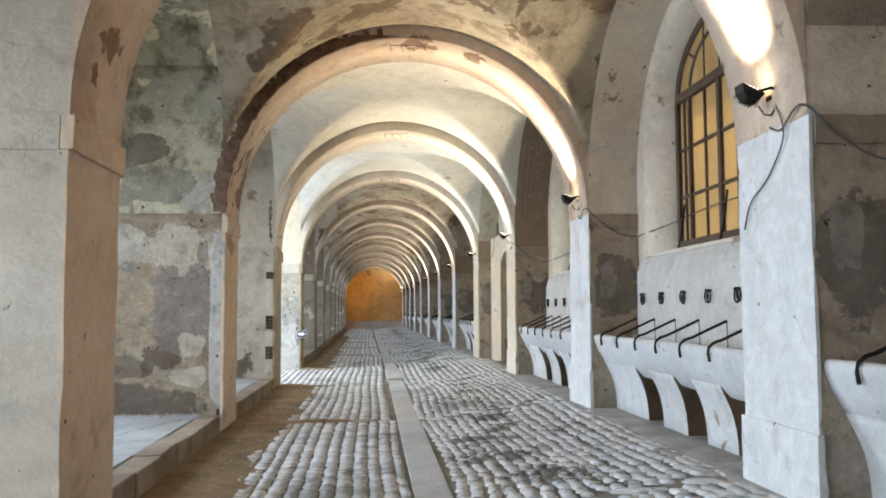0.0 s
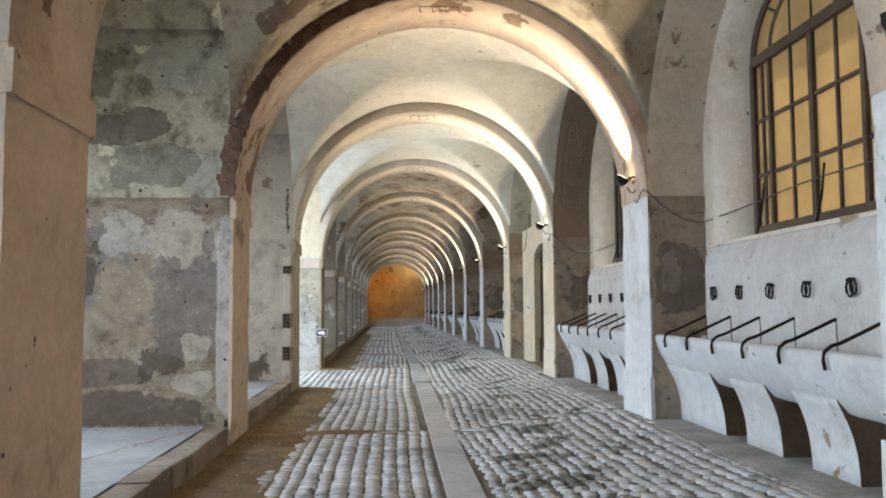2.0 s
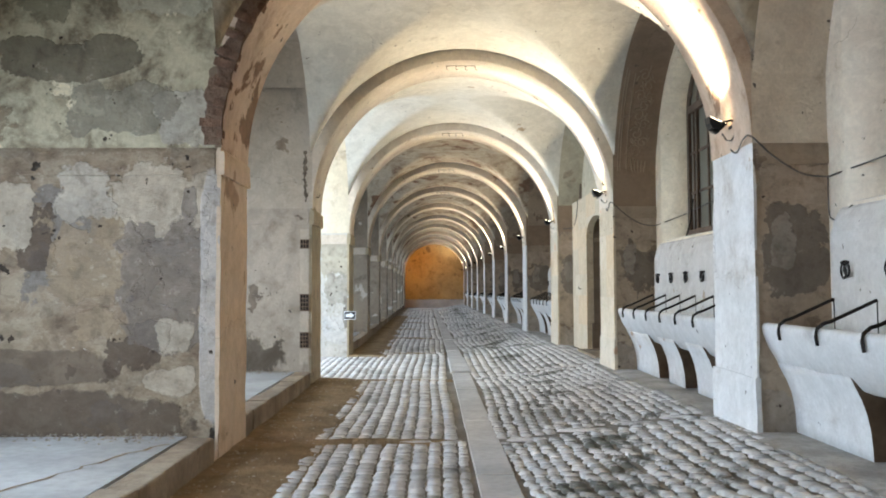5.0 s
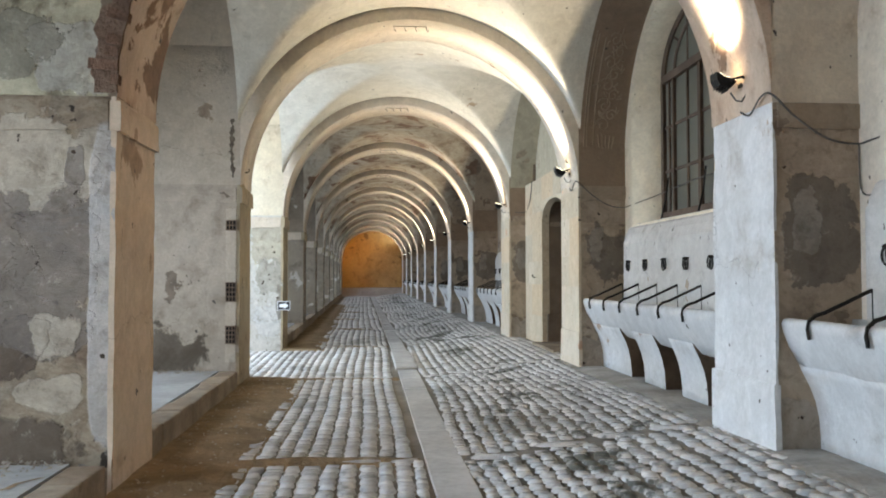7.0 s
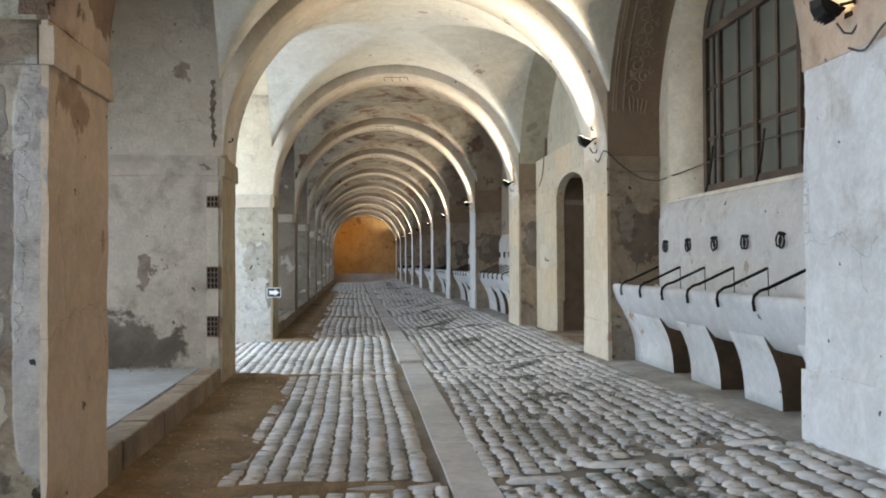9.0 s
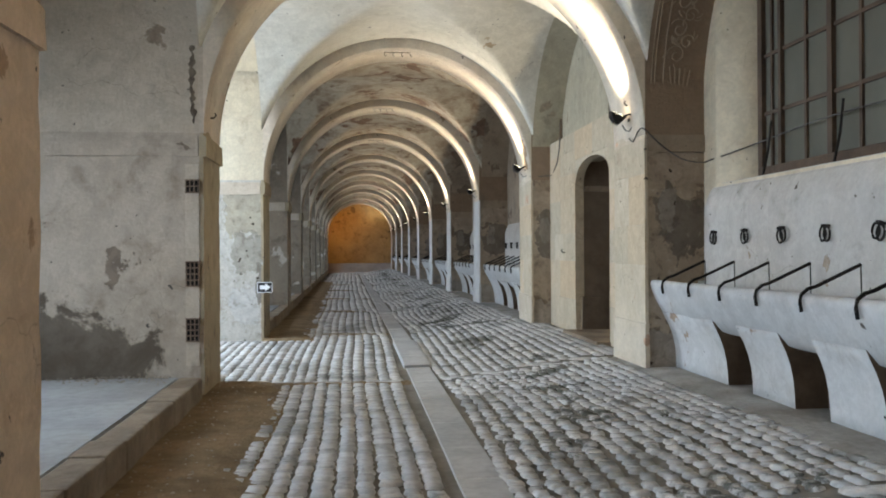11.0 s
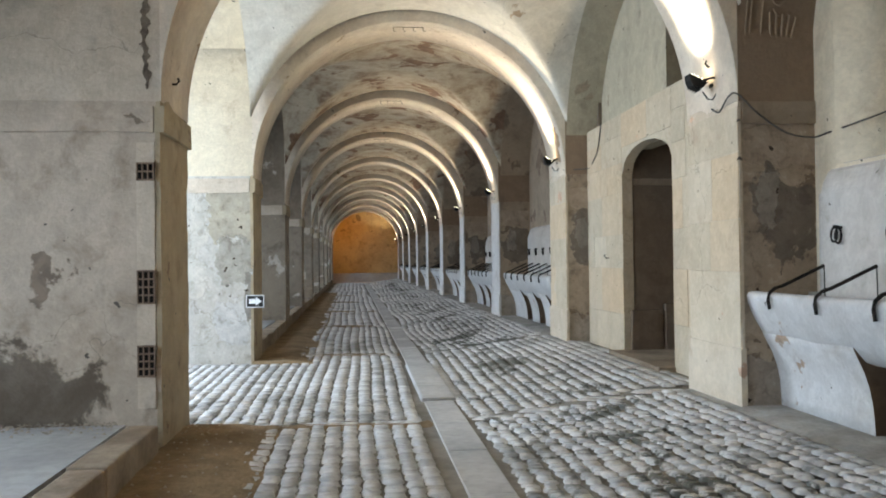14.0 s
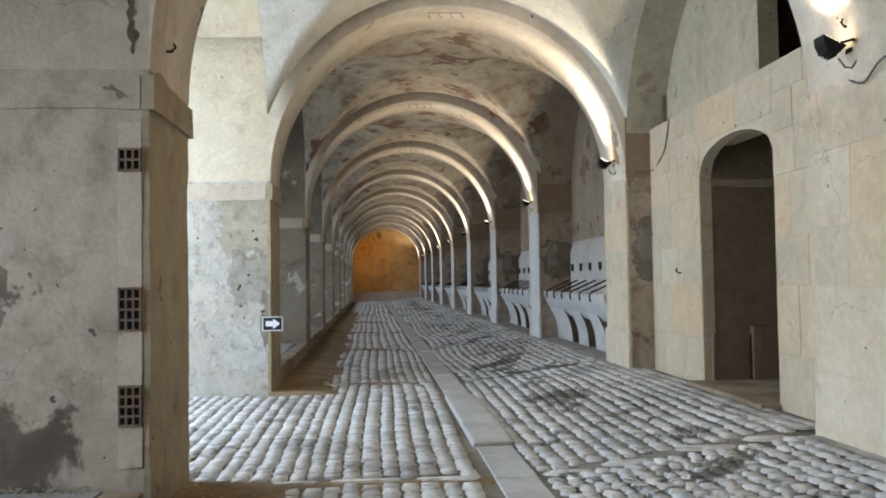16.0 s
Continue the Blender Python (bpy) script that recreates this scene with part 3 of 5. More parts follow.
wall_obj("wall_end", -9, 5.0, YEND, YEND + 0.5, -0.5, 5.8, M_OCHRE, "ochre end wall lit orange")
wall_obj("wall_back", -9, 5.0, YBACK - 0.5, YBACK, -0.5, 5.8, M_BROWN, "plain wall behind the aisle")


# ---------------- outer wall with its windows ----------------
XG = 3.95                          # plane of the window frames


def curve_z(y, yc, half, spring, rise):
    u = max(-1.0, min(1.0, (y - yc) / half))
    return spring + rise * math.sqrt(1 - u * u)


def window_wall(name, ya, yb, yc, mat, label):
    """Outer wall of a bay with a splayed, round-headed window embrasure."""
    bm = bmesh.new()
    h1, h2, sill, spring, rise = 1.66, 1.342, 2.10, 3.70, 1.24
    n = 28
    ring1 = [(yc + h1, sill - 0.05)] + [(yc + h1 * math.cos(math.pi * k / n), curve_z(yc + h1 * math.cos(math.pi * k / n), yc, h1, spring, rise)) for k in range(n + 1)] + [(yc - h1, sill - 0.05)]
    ring2 = [(yc + h2, sill)] + [(yc + h2 * math.cos(math.pi * k / n), curve_z(yc + h2 * math.cos(math.pi * k / n), yc, h2, 4.04, 0.87)) for k in range(n + 1)] + [(yc - h2, sill)]

    def row(ring, x):
        return [bm.verts.new((x, y, z)) for y, z in ring]
    a, b, c = row(ring1, XWALL), row(ring2, XG), row(ring2, 4.4)
    m = len(a)
    for p, q in ((a, b), (b, c)):
        for k in range(m - 1):
            bm.faces.new((p[k], p[k + 1], q[k + 1], q[k])).smooth = True
        bm.faces.new((p[-1], p[0], q[0], q[-1]))
    for ring, x in ((a, XWALL), (c, 4.4)):
        top = [bm.verts.new((x, v.co.y, 5.76)) for v in ring]
        for k in range(1, m - 2):
            bm.faces.new((ring[k], ring[k + 1], top[k + 1], top[k]))
        lo = [bm.verts.new((x, y, z)) for y, z in ((yb, -0.5), (ya, -0.5), (ya, 5.76), (yb, 5.76))]
        bm.faces.new((lo[0], lo[1], ring[-1], ring[0]))
        bm.faces.new((lo[1], lo[2], top[-2], ring[-2], ring[-1]))
        bm.faces.new((lo[3], lo[0], ring[0], ring[1], top[1]))
    bmesh.ops.recalc_face_normals(bm, faces=bm.faces)
    tagged(mesh_object(name, bm, mat), label, "wall", kind="structure")


M_WOOD = simple("dark_window_wood", (0.07, 0.045, 0.03), (0.13, 0.085, 0.055), 3.0, 0.65)


def pane_material(name, color, through):
    m, nt, b, pos = material(name, 0.35)
    n1 = noise_tex(nt, pos, 1.7, 5, 0.6)
    col = mix(nt, step(nt, n1, 0.3, 0.7), color, tuple(v * 0.82 for v in color))
    nt.links.new(col, b.inputs["Base Color"])
    tr = nt.nodes.new("ShaderNodeBsdfTranslucent")
    nt.links.new(col, tr.inputs["Color"])
    ms = nt.nodes.new("ShaderNodeMixShader")
    ms.inputs["Fac"].default_value = through
    nt.links.new(b.outputs["BSDF"], ms.inputs[1])
    nt.links.new(tr.outputs["BSDF"], ms.inputs[2])
    nt.links.new(ms.outputs["Shader"], nt.nodes["Material Output"].inputs["Surface"])
    return m


M_AMBER = pane_material("amber_pane", (0.86, 0.67, 0.37), 0.75)
M_DULL = pane_material("dusty_grey_pane", (0.20, 0.19, 0.15), 0.35)


def window(name, yc, pane_mat, label, pane_label):
    root = tagged(new(name), label, "window", "tall windows of the outer wall", "structure")
    root.location = (XG, yc, 2.10)
    h, spring, rise = 1.342, 1.94, 0.87

    def lz(y, k=1.0):
        u = max(-1.0, min(1.0, y / (h * k)))
        return spring + rise * k * math.sqrt(1 - u * u)
    # frame: sill rail, jambs, arched head
    bm = bmesh.new()
    add_box(bm, -0.05, 0.05, -h, h, 0.0, 0.10, 0.008)
    for sgn in (-1, 1):
        add_box(bm, -0.05, 0.05, min(sgn * h, sgn * (h - 0.09)), max(sgn * h, sgn * (h - 0.09)), 0.10, spring, 0.008)
    rod(bm, [(0.0, (h - 0.04) * math.cos(math.pi * k / 24), spring + (rise - 0.04) * math.sin(math.pi * k / 24)) for k in range(25)], 0.055, 6)
    part("window_frame", bm, M_WOOD, root)
    part("transom", box(-0.06, 0.06, -h + 0.09, h - 0.09, spring - 0.05, spring + 0.06, bevel=0.01), M_WOOD, root)
    for y, w in ((-0.895, 0.065), (0.0, 0.08), (0.895, 0.055)):
        part("post", box(-0.045, 0.045, y - w / 2, y + w / 2, 0.10, spring - 0.05, bevel=0.006), M_WOOD, root)
    for y in (-1.096, -0.44, 0.44, 1.096):
        part("glazing_bar", box(-0.025, 0.025, y - 0.02, y + 0.02, 0.10, spring - 0.05, bevel=0.004), M_WOOD, root)
    for z in (0.66, 1.27):
        part("glazing_bar", box(-0.022, 0.022, -h + 0.09, h - 0.09, z - 0.02, z + 0.02, bevel=0.004), M_WOOD, root)
    bm = bmesh.new()
    rod(bm, [(0.0, 0.895 * math.cos(math.pi * k / 20), spring + 0.06 + 0.56 * math.sin(math.pi * k / 20)) for k in range(21)], 0.03, 6)
    part("fanlight_arch", bm, M_WOOD, root)
    for y in (-0.88, -0.44, 0.0, 0.44, 0.88):
        bm = bmesh.new()
        if abs(y) > 0.8:
            rod(bm, [(0, 0.8 * y, spring + 0.4), (0, 1.1 * y, lz(1.1 * y) - 0.05)], 0.018, 6)
        else:
            rod(bm, [(0, y, spring + 0.05), (0, y, lz(y) - 0.05)], 0.018, 6)
        part("fanlight_bar", bm, M_WOOD, root)
    # panes
    cols = [-h + 0.09, -1.096, -0.895, -0.44, 0.0, 0.44, 0.895, 1.096, h - 0.09]
    rows_ = [0.10, 0.66, 1.27, spring - 0.05]
    for y0, y1 in zip(cols, cols[1:]):
        for z0, z1 in zip(rows_, rows_[1:]):
            part("pane", box(0.0, 0.006, y0 + 0.004, y1 - 0.004, z0 + 0.004, z1 - 0.004), pane_mat, root)
    bm = bmesh.new()
    loop = [(0.0, (h - 0.05) * math.cos(math.pi * k / 24), spring + 0.03 + (rise - 0.07) * math.sin(math.pi * k / 24)) for k in range(25)]
    prism(bm, loop, (0.006, 0, 0))
    part("fanlight_pane", bm, pane_mat, root, pane_label)
    # iron tie across the embrasure and casement stays
    for y in (1.01, -0.26):
        bm = bmesh.new()
        rod(bm, [(-0.07, y, 0.55), (-0.12, y - 0.03, 0.25), (-0.20, y - 0.06, -0.03)], 0.013, 6)
        part("casement_stay", bm, M_IRON, root)
    return root


for i, (ya, yb) in enumerate(SIDES):
    if i in (2, 3):
        yc = yb - 2.017
        window_wall("wall_right_%d" % i, ya, yb, yc, M_CREAM if i == 3 else M_ARCH, "pale plastered outer wall with a deep window niche")
        window("window_%d" % (i - 1), yc, M_AMBER if i == 2 else M_DULL,
               "tall arched window with amber panes and dark wooden bars" if i == 2 else "tall arched window with dusty grey panes and dark bars", "arched pane above the transom")
    elif i == 4:
        pass
    else:
        wall_obj("wall_right_%d" % i, XWALL, 4.4, ya - 0.01, yb + 0.01, -0.5, 5.76, M_BROWN, "brown plastered outer wall")
wall_obj("wall_right_rear", XWALL, 4.4, YBACK, PIERS[0], -0.5, 5.76, M_BROWN, "brown plastered outer wall")

# bay with the doorway: a thinner wall, an arched opening, a dim passage behind
ya, yb = SIDES[4]
XD0, XD1, DTOP = 3.24, 3.38, 3.30
D0, D1, DSP, DR = 20.390, 22.232, 2.46, 0.33
bm = bmesh.new()
n = 20
arc = [(D0 + (D1 - D0) * k / n, DSP + DR * (1 - (2 * k / n - 1) ** 2) ** 0.5) for k in range(n + 1)]
for x in (XD0, XD1):
    lo = [bm.verts.new((x, y, z)) for y, z in ((ya - 0.01, -0.5), (D0, -0.5), (D0, DSP), (D0, DTOP), (ya - 0.01, DTOP))]
    bm.faces.new(lo)
    hi = [bm.verts.new((x, y, z)) for y, z in ((D1, -0.5), (yb + 0.01, -0.5), (yb + 0.01, DTOP), (D1, DTOP), (D1, DSP))]
    bm.faces.new(hi)
    lower = [bm.verts.new((x, y, z)) for y, z in arc]
    upper = [bm.verts.new((x, y, DTOP)) for y, z in arc]
    for k in range(n):
        bm.faces.new((lower[k], lower[k + 1], upper[k + 1], upper[k]))
prof = [(D0, -0.5)] + arc + [(D1, -0.5)]
pa, pb = [[bm.verts.new((x, y, z)) for y, z in prof] for x in (XD0, XD1)]
for k in range(len(prof) - 1):
    bm.faces.new((pa[k], pb[k], pb[k + 1], pa[k + 1]))
q = [bm.verts.new(p) for p in ((XD0, ya - 0.01, DTOP), (XD1, ya - 0.01, DTOP), (XD1, yb + 0.01, DTOP), (XD0, yb + 0.01, DTOP))]
bm.faces.new(q)
bmesh.ops.recalc_face_normals(bm, faces=bm.faces)
M_DOOR = plaster("ashlar_limewash", (0.56, 0.485, 0.36), (0.50, 0.415, 0.30), (0.40, 0.30, 0.205), (0.42, 0.27, 0.18), 0.37, 0.48)
tagged(mesh_object("wall_door", bm, M_DOOR), "cream limewashed masonry wall with an arched doorway", "wall", kind="structure")
M_BLOCK = plaster("limewashed_ashlar", (0.58, 0.505, 0.385), (0.52, 0.44, 0.325), (0.43, 0.33, 0.235), (0.47, 0.31, 0.22), 0.36, 0.46)
nt = M_BLOCK.node_tree
pb_ = nt.nodes["Principled BSDF"]
old = pb_.inputs["Base Color"].links[0].from_socket
tint = ramp(nt, nt.nodes.new("ShaderNodeObjectInfo").outputs["Random"], [(0.0, (0.86, 0.85, 0.83)), (0.5, (0.98, 0.96, 0.93)), (0.8, (1.0, 0.90, 0.80)), (1.0, (1.0, 1.0, 1.0))])
nt.links.new(mix(nt, 1.0, old, tint, 'MULTIPLY'), pb_.inputs["Base Color"])


def ashlar(owner, xf, ya, yb, courses, seed):
    """Courses of dressed blocks on a wall towards the aisle, each a little proud, with narrow joints."""
    rng = random.Random(seed)
    for z0, z1 in zip(courses, courses[1:]):
        y = ya
        while y < yb - 0.01:
            l = min(rng.uniform(0.5, 1.05), yb - y)
            if yb - y - l < 0.3:
                l = yb - y
            out = rng.uniform(0.006, 0.011)
            part("block", box(xf - out, xf + 0.02, y + 0.003, y + l - 0.003, z0 + 0.003, z1 - 0.003, bevel=0.004), M_BLOCK, bpy.data.objects[owner])
            y += l


COURSES = [-0.1, 0.52, 1.16, 1.62, 2.20, 2.62]
ashlar("wall_door", XD0, ya + 0.03, D0 - 0.004, COURSES + [3.0, DTOP - 0.003], 3)
ashlar("wall_door", XD0, D1 + 0.004, yb - 0.06, COURSES + [3.0, DTOP - 0.003], 4)
ashlar("wall_door", XD0, D0 - 0.004, D1 + 0.004, [DSP + DR + 0.03, DTOP - 0.003], 5)
for i in (4, 5):
    ashlar("pier_right_face_%d" % (i + 1), XR + 0.004, PIERS[i] - 0.045, PIERS[i] + THICK - 0.06, [0.51, 1.16, 1.62, 2.20, 2.60], 20 + i)
wall_obj("wall_passage_side", 4.34, 4.7, ya - 1.0, yb + 1.0, -0.5, 5.76, M_PASSAGE, "brown passage wall behind the doorway, coloured dark for its shade")
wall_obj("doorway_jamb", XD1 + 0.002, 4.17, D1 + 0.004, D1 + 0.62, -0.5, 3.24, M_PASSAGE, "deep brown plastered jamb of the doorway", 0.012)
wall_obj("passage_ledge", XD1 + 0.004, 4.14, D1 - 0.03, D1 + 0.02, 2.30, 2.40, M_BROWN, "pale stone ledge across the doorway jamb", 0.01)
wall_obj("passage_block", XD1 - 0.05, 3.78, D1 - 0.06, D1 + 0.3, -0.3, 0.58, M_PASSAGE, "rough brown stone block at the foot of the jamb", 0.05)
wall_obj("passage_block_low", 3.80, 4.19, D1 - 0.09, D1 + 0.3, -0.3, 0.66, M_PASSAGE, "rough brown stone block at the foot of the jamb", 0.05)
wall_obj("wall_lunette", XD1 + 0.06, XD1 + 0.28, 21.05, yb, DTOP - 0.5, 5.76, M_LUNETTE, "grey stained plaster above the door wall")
wall_obj("passage_roof", XD1 - 0.1, 4.4, ya - 0.3, yb + 1.0, 5.5, 5.7, M_PASSAGE, "timber roof of the passage, coloured dark for its shade")
wall_obj("passage_end", XD1 + 0.01, 4.4, yb - 0.2, yb + 0.1, -0.5, 5.7, M_PASSAGE, "end wall of the passage, coloured dark for its shade")
wall_obj("passage_step", XD0 - 0.22, 4.36, D0 - 0.05, D1 + 0.05, -0.5, 0.035, M_KERB, "worn stone threshold of the doorway", 0.02)

# end platform in front of the far wall
wall_obj("end_step", -3.0, 3.5, YEND - 0.9, YEND, -0.5, 0.45, M_SCREED, "grey masonry step across the end of the aisle", 0.03)

# ---------------- side platforms with their kerbs ----------------
for i, (ya, yb) in enumerate(SIDES):
    if i == 4:
        continue
    ob = wall_obj("platform_%d" % (i + 1), XREC, XL - 0.26, ya + 0.014, yb + 0.010, -0.5, KERB - 0.004, M_SCREED, "pale cracked screed floor of a raised side platform")
    root = tagged(new("kerb_%d" % (i + 1)), "row of worn tan kerb stones along a platform", "kerb", kind="structure")
    root.location = (drift(ya), 0, 0)
    rng = random.Random(40 + i)
    y = ya - 0.004
    while y < yb - 0.02:
        l = min(rng.uniform(0.48, 0.92), yb - y)
        if yb - (y + l) < 0.25:
            l = yb - y
        bm = box(XL - 0.25 + rng.uniform(-0.02, 0.02), XL + 0.004 + rng.uniform(-0.012, 0.012), y + 0.006, y + l - 0.006, -0.5, KERB + rng.uniform(-0.012, 0.008), bevel=0.022)
        for v in bm.verts:
            v.co += 0.012 * noise.noise_vector(v.co * 3.0)
        part("kerb_stone", bm, M_KERB, root)
        y += l

# a long crack across the first platform, as a thin dark groove of earth
bm = bmesh.new()
rng = random.Random(5)
pts = [Vector((-3.9, 8.42, 0)), Vector((-3.4, 9.12, 0)), Vector((-3.0, 9.65, 0)), Vector((-2.75, 10.44, 0)), Vector((-2.6, 11.05, 0)), Vector((-2.28, 11.84, 0))]
left, right = [], []
for a, b in zip(pts, pts[1:]):
    for k in range(6):
        p = a.lerp(b, k / 6) + Vector((rng.uniform(-0.03, 0.03), rng.uniform(-0.03, 0.03), 0))
        w = rng.uniform(0.006, 0.022)
        left.append(bm.verts.new((p.x - w, p.y, KERB)))
        right.append(bm.verts.new((p.x + w, p.y, KERB)))
for k in range(len(left) - 1):
    bm.faces.new((left[k], right[k], right[k + 1], left[k + 1]))
tagged(mesh_object("floor_crack", bm, M_DIRT), "thin earth-filled crack in the pale platform", "floor", kind="structure")


# ragged upright crack in the plaster beside a pier corner
bm = bmesh.new()
rng = random.Random(15)
rows_ = []
for k in range(26):
    z = 2.74 + 0.034 * k
    x = XL - 0.12 + 0.02 * noise.noise((0, z * 3, 1)) + rng.uniform(-0.012, 0.012)
    w = rng.uniform(0.008, 0.04)
    rows_.append([bm.verts.new((x - w, PIERS[4] + 0.1405, z)), bm.verts.new((x + w, PIERS[4] + 0.1405, z))])
for p, q in zip(rows_, rows_[1:]):
    bm.faces.new((p[0], p[1], q[1], q[0]))
tagged(mesh_object("wall_crack", bm, M_STONE), "ragged upright crack in pale wall plaster", "wall", kind="structure")

# ---------------- stone troughs along the outer wall ----------------
def trough(ya, yb, detail=True):
    """A long feeding trough with curved front, legs and divider bars; origin at the floor by the far pier."""
    root = new("feeding_trough")
    L = yb - ya
    bm = bmesh.new()
    outer = [(3.62, 0.50), (3.25, 0.50), (3.17, 0.53), (3.07, 0.645), (2.99, 0.78), (2.945, 0.90), (2.935, 0.955), (2.95, 0.985), (2.985, 0.995), (3.03, 0.98), (3.05, 0.94),
             (3.08, 0.82), (3.16, 0.70), (3.28, 0.66), (3.45, 0.68), (3.50, 0.98), (3.62, 0.98)]
    ny = 22 if detail else 6
    rings = []
    for j in range(ny + 1):
        y = -L * j / ny
        wob = 0.012 * noise.noise((0, y * 1.7, 4.0))
        rings.append([bm.verts.new((x - XWALL + wob * (1 if x < 3.4 else 0), y, z + 0.4 * wob)) for x, z in outer])
    for a, b in zip(rings, rings[1:]):
        for k in range(len(outer) - 1):
            bm.faces.new((a[k], a[k + 1], b[k + 1], b[k])).smooth = True
    bm.faces.new(rings[0])
    bm.faces.new(rings[-1][::-1])
    bmesh.ops.recalc_face_normals(bm, faces=bm.faces)
    part("basin", bm, M_TROUGH, root)
    gaps = [(-1.36, -1.86), (-2.61, -3.12), (-3.81, -4.33)]
    edges = [0.0] + [v for g in gaps for v in g] + [-L]
    for y1, y0 in zip(edges[0::2], edges[1::2]):
        prof = [(3.62, 0.0), (3.235, 0.0), (3.232, 0.12), (3.222, 0.25), (3.195, 0.38), (3.155, 0.49), (3.105, 0.590), (3.075, 0.655), (3.62, 0.655)]
        bm = bmesh.new()
        loops = []
        m = 4
        for j in range(m + 1):
            y = y1 + (y0 - y1) * j / m
            loops.append([bm.verts.new((x - XWALL + 0.01 * noise.noise((y * 2, z * 2, 7)), y, z - 0.02)) for k, (x, z) in enumerate(prof)])
        for a, b in zip(loops, loops[1:]):
            for k in range(len(prof)):
                bm.faces.new((a[k], a[(k + 1) % len(prof)], b[(k + 1) % len(prof)], b[k])).smooth = k in (1, 2, 3, 4, 5, 6)
        # leg sides are coloured dark brown to give the gaps their shade
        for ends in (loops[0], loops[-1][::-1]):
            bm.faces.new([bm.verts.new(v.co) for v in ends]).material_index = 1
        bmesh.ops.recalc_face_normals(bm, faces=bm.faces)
        part("leg", bm, M_LEG, root, "whitewashed curved masonry leg").data.materials.append(M_STAIN_SHADE)
    k = 0
    y = -0.456
    while y > -L + 0.26:
        bm = bmesh.new()
        a = 2.925 - XWALL
        rod(bm, [(a, y, 0.86), (a - 0.012, y, 0.93), (a + 0.0, y, 0.99), (a + 0.05, y, 1.03), (a + 0.12, y, 1.05), (3.40 - XWALL, y, 1.21)], 0.0145, 7)
        bar = part("divider_bar", bm, M_IRON, root, "bent black iron bar")
        bm = bmesh.new()
        rod(bm, [(3.40 - XWALL, y, 1.215), (3.405 - XWALL, y, 0.93)], 0.005, 5)
        part("stay", bm, M_IRON, bar)
        y -= 0.70
        k += 1
    return root


M_LEG = plaster("whitewashed_leg", (0.60, 0.59, 0.57), (0.53, 0.51, 0.48), (0.38, 0.34, 0.30), (0.28, 0.20, 0.14), 0.37, 0.46)
# stained brown, deepened to include the shade under the troughs
M_STAIN_SHADE = simple("brown_stained_shaded_render", (0.11, 0.073, 0.047), (0.21, 0.145, 0.095), 2.0, 0.9)
M_PANEL = plaster("whitewashed_panel", (0.54, 0.51, 0.47), (0.48, 0.44, 0.39), (0.34, 0.30, 0.255), (0.27, 0.21, 0.155), 0.33, 0.47)


def tether_panel(ya, yb, i):
    """Bulging whitewashed panel above a trough."""
    y0, y1 = ya + 0.245, yb - 0.245
    bm = bmesh.new()
    add_box(bm, 3.47, 3.70, y0, y1, 0.90, 1.84, 0.05)
    for v in bm.verts:
        v.co += 0.008 * noise.noise_vector(v.co * 2)
    tagged(mesh_object("tether_panel_%d" % i, bm, M_PANEL), "whitewashed bulging plaster panel above a feeding trough", "wall", kind="structure").location.x = drift(ya)
    tagged(mesh_object("dado_%d" % i, box(XWALL - 0.06, XWALL + 0.02, ya - 0.05, yb + 0.02, -0.3, 0.97), M_STAIN_SHADE), "brown stained wall, coloured darker for the shade below a feeding trough", "wall", kind="structure").location.x = drift(ya)
    # sloping cream sill between the panel and the window niche
    bm = bmesh.new()
    prism(bm, [(x, y0 + 0.04, z) for x, z in ((3.48, 1.80), (3.505, 1.90), (3.55, 1.99), (3.63, 2.065), (3.94, 2.112), (3.94, 1.80))], (0, y1 - y0 - 0.08, 0))
    tagged(mesh_object("panel_slope_%d" % i, bm, M_PANEL), "sloping plaster ledge above the tether panel", "wall", kind="structure").location.x = drift(ya)


def tether_ring():
    """Iron staple with a hanging ring; origin on the wall."""
    root = tagged(new("tether_ring"), "small rusty iron ring hanging from a staple", "ring", "tether rings above the troughs")
    bm = bmesh.new()
    rod(bm, [(0.012, -0.02, 0.03), (-0.05, -0.02, 0.035), (-0.06, 0.0, 0.03), (-0.05, 0.02, 0.035), (0.012, 0.02, 0.03)], 0.012, 6)
    part("staple", bm, M_IRON, root)
    for dy in (-0.028, 0.03):
        bm = bmesh.new()
        rod(bm, [(-0.035, dy + 0.045 * math.cos(2 * math.pi * k / 14), -0.035 + 0.06 * math.sin(2 * math.pi * k / 14)) for k in range(15)], 0.010, 6)
        part("ring", bm, M_IRON, root)
    return root


first_trough = first_ring = None
for i, (ya, yb) in enumerate(SIDES):
    if i == 4:
        continue
    if first_trough is None:
        first_trough = tagged(trough(SIDES[3][0], SIDES[3][1]), "long grey concrete feeding trough with curved front and legs", "trough", "feeding troughs along the outer wall")
        first_trough.location = (XWALL + drift(ya), yb, 0)
    else:
        copy_thing(first_trough, Matrix.Translation((XWALL + drift(ya), yb - 0.002, 0)))
    tether_panel(ya, yb, i)
    y = yb - 0.58
    while y > ya + 0.44:
        m = Matrix.Translation((3.476 + drift(ya), y, 1.49)) @ Matrix.Rotation(0.3 * math.sin(y * 7), 4, 'X')
        if first_ring is None:
            first_ring = tether_ring()
            first_ring.matrix_basis = m
        else:
            copy_thing(first_ring, m)
        y -= 0.71
M_APRON = simple("dusty_cement", (0.24, 0.225, 0.20), (0.40, 0.385, 0.36), 2.0, 0.92, 0, 0.7, 0.02)
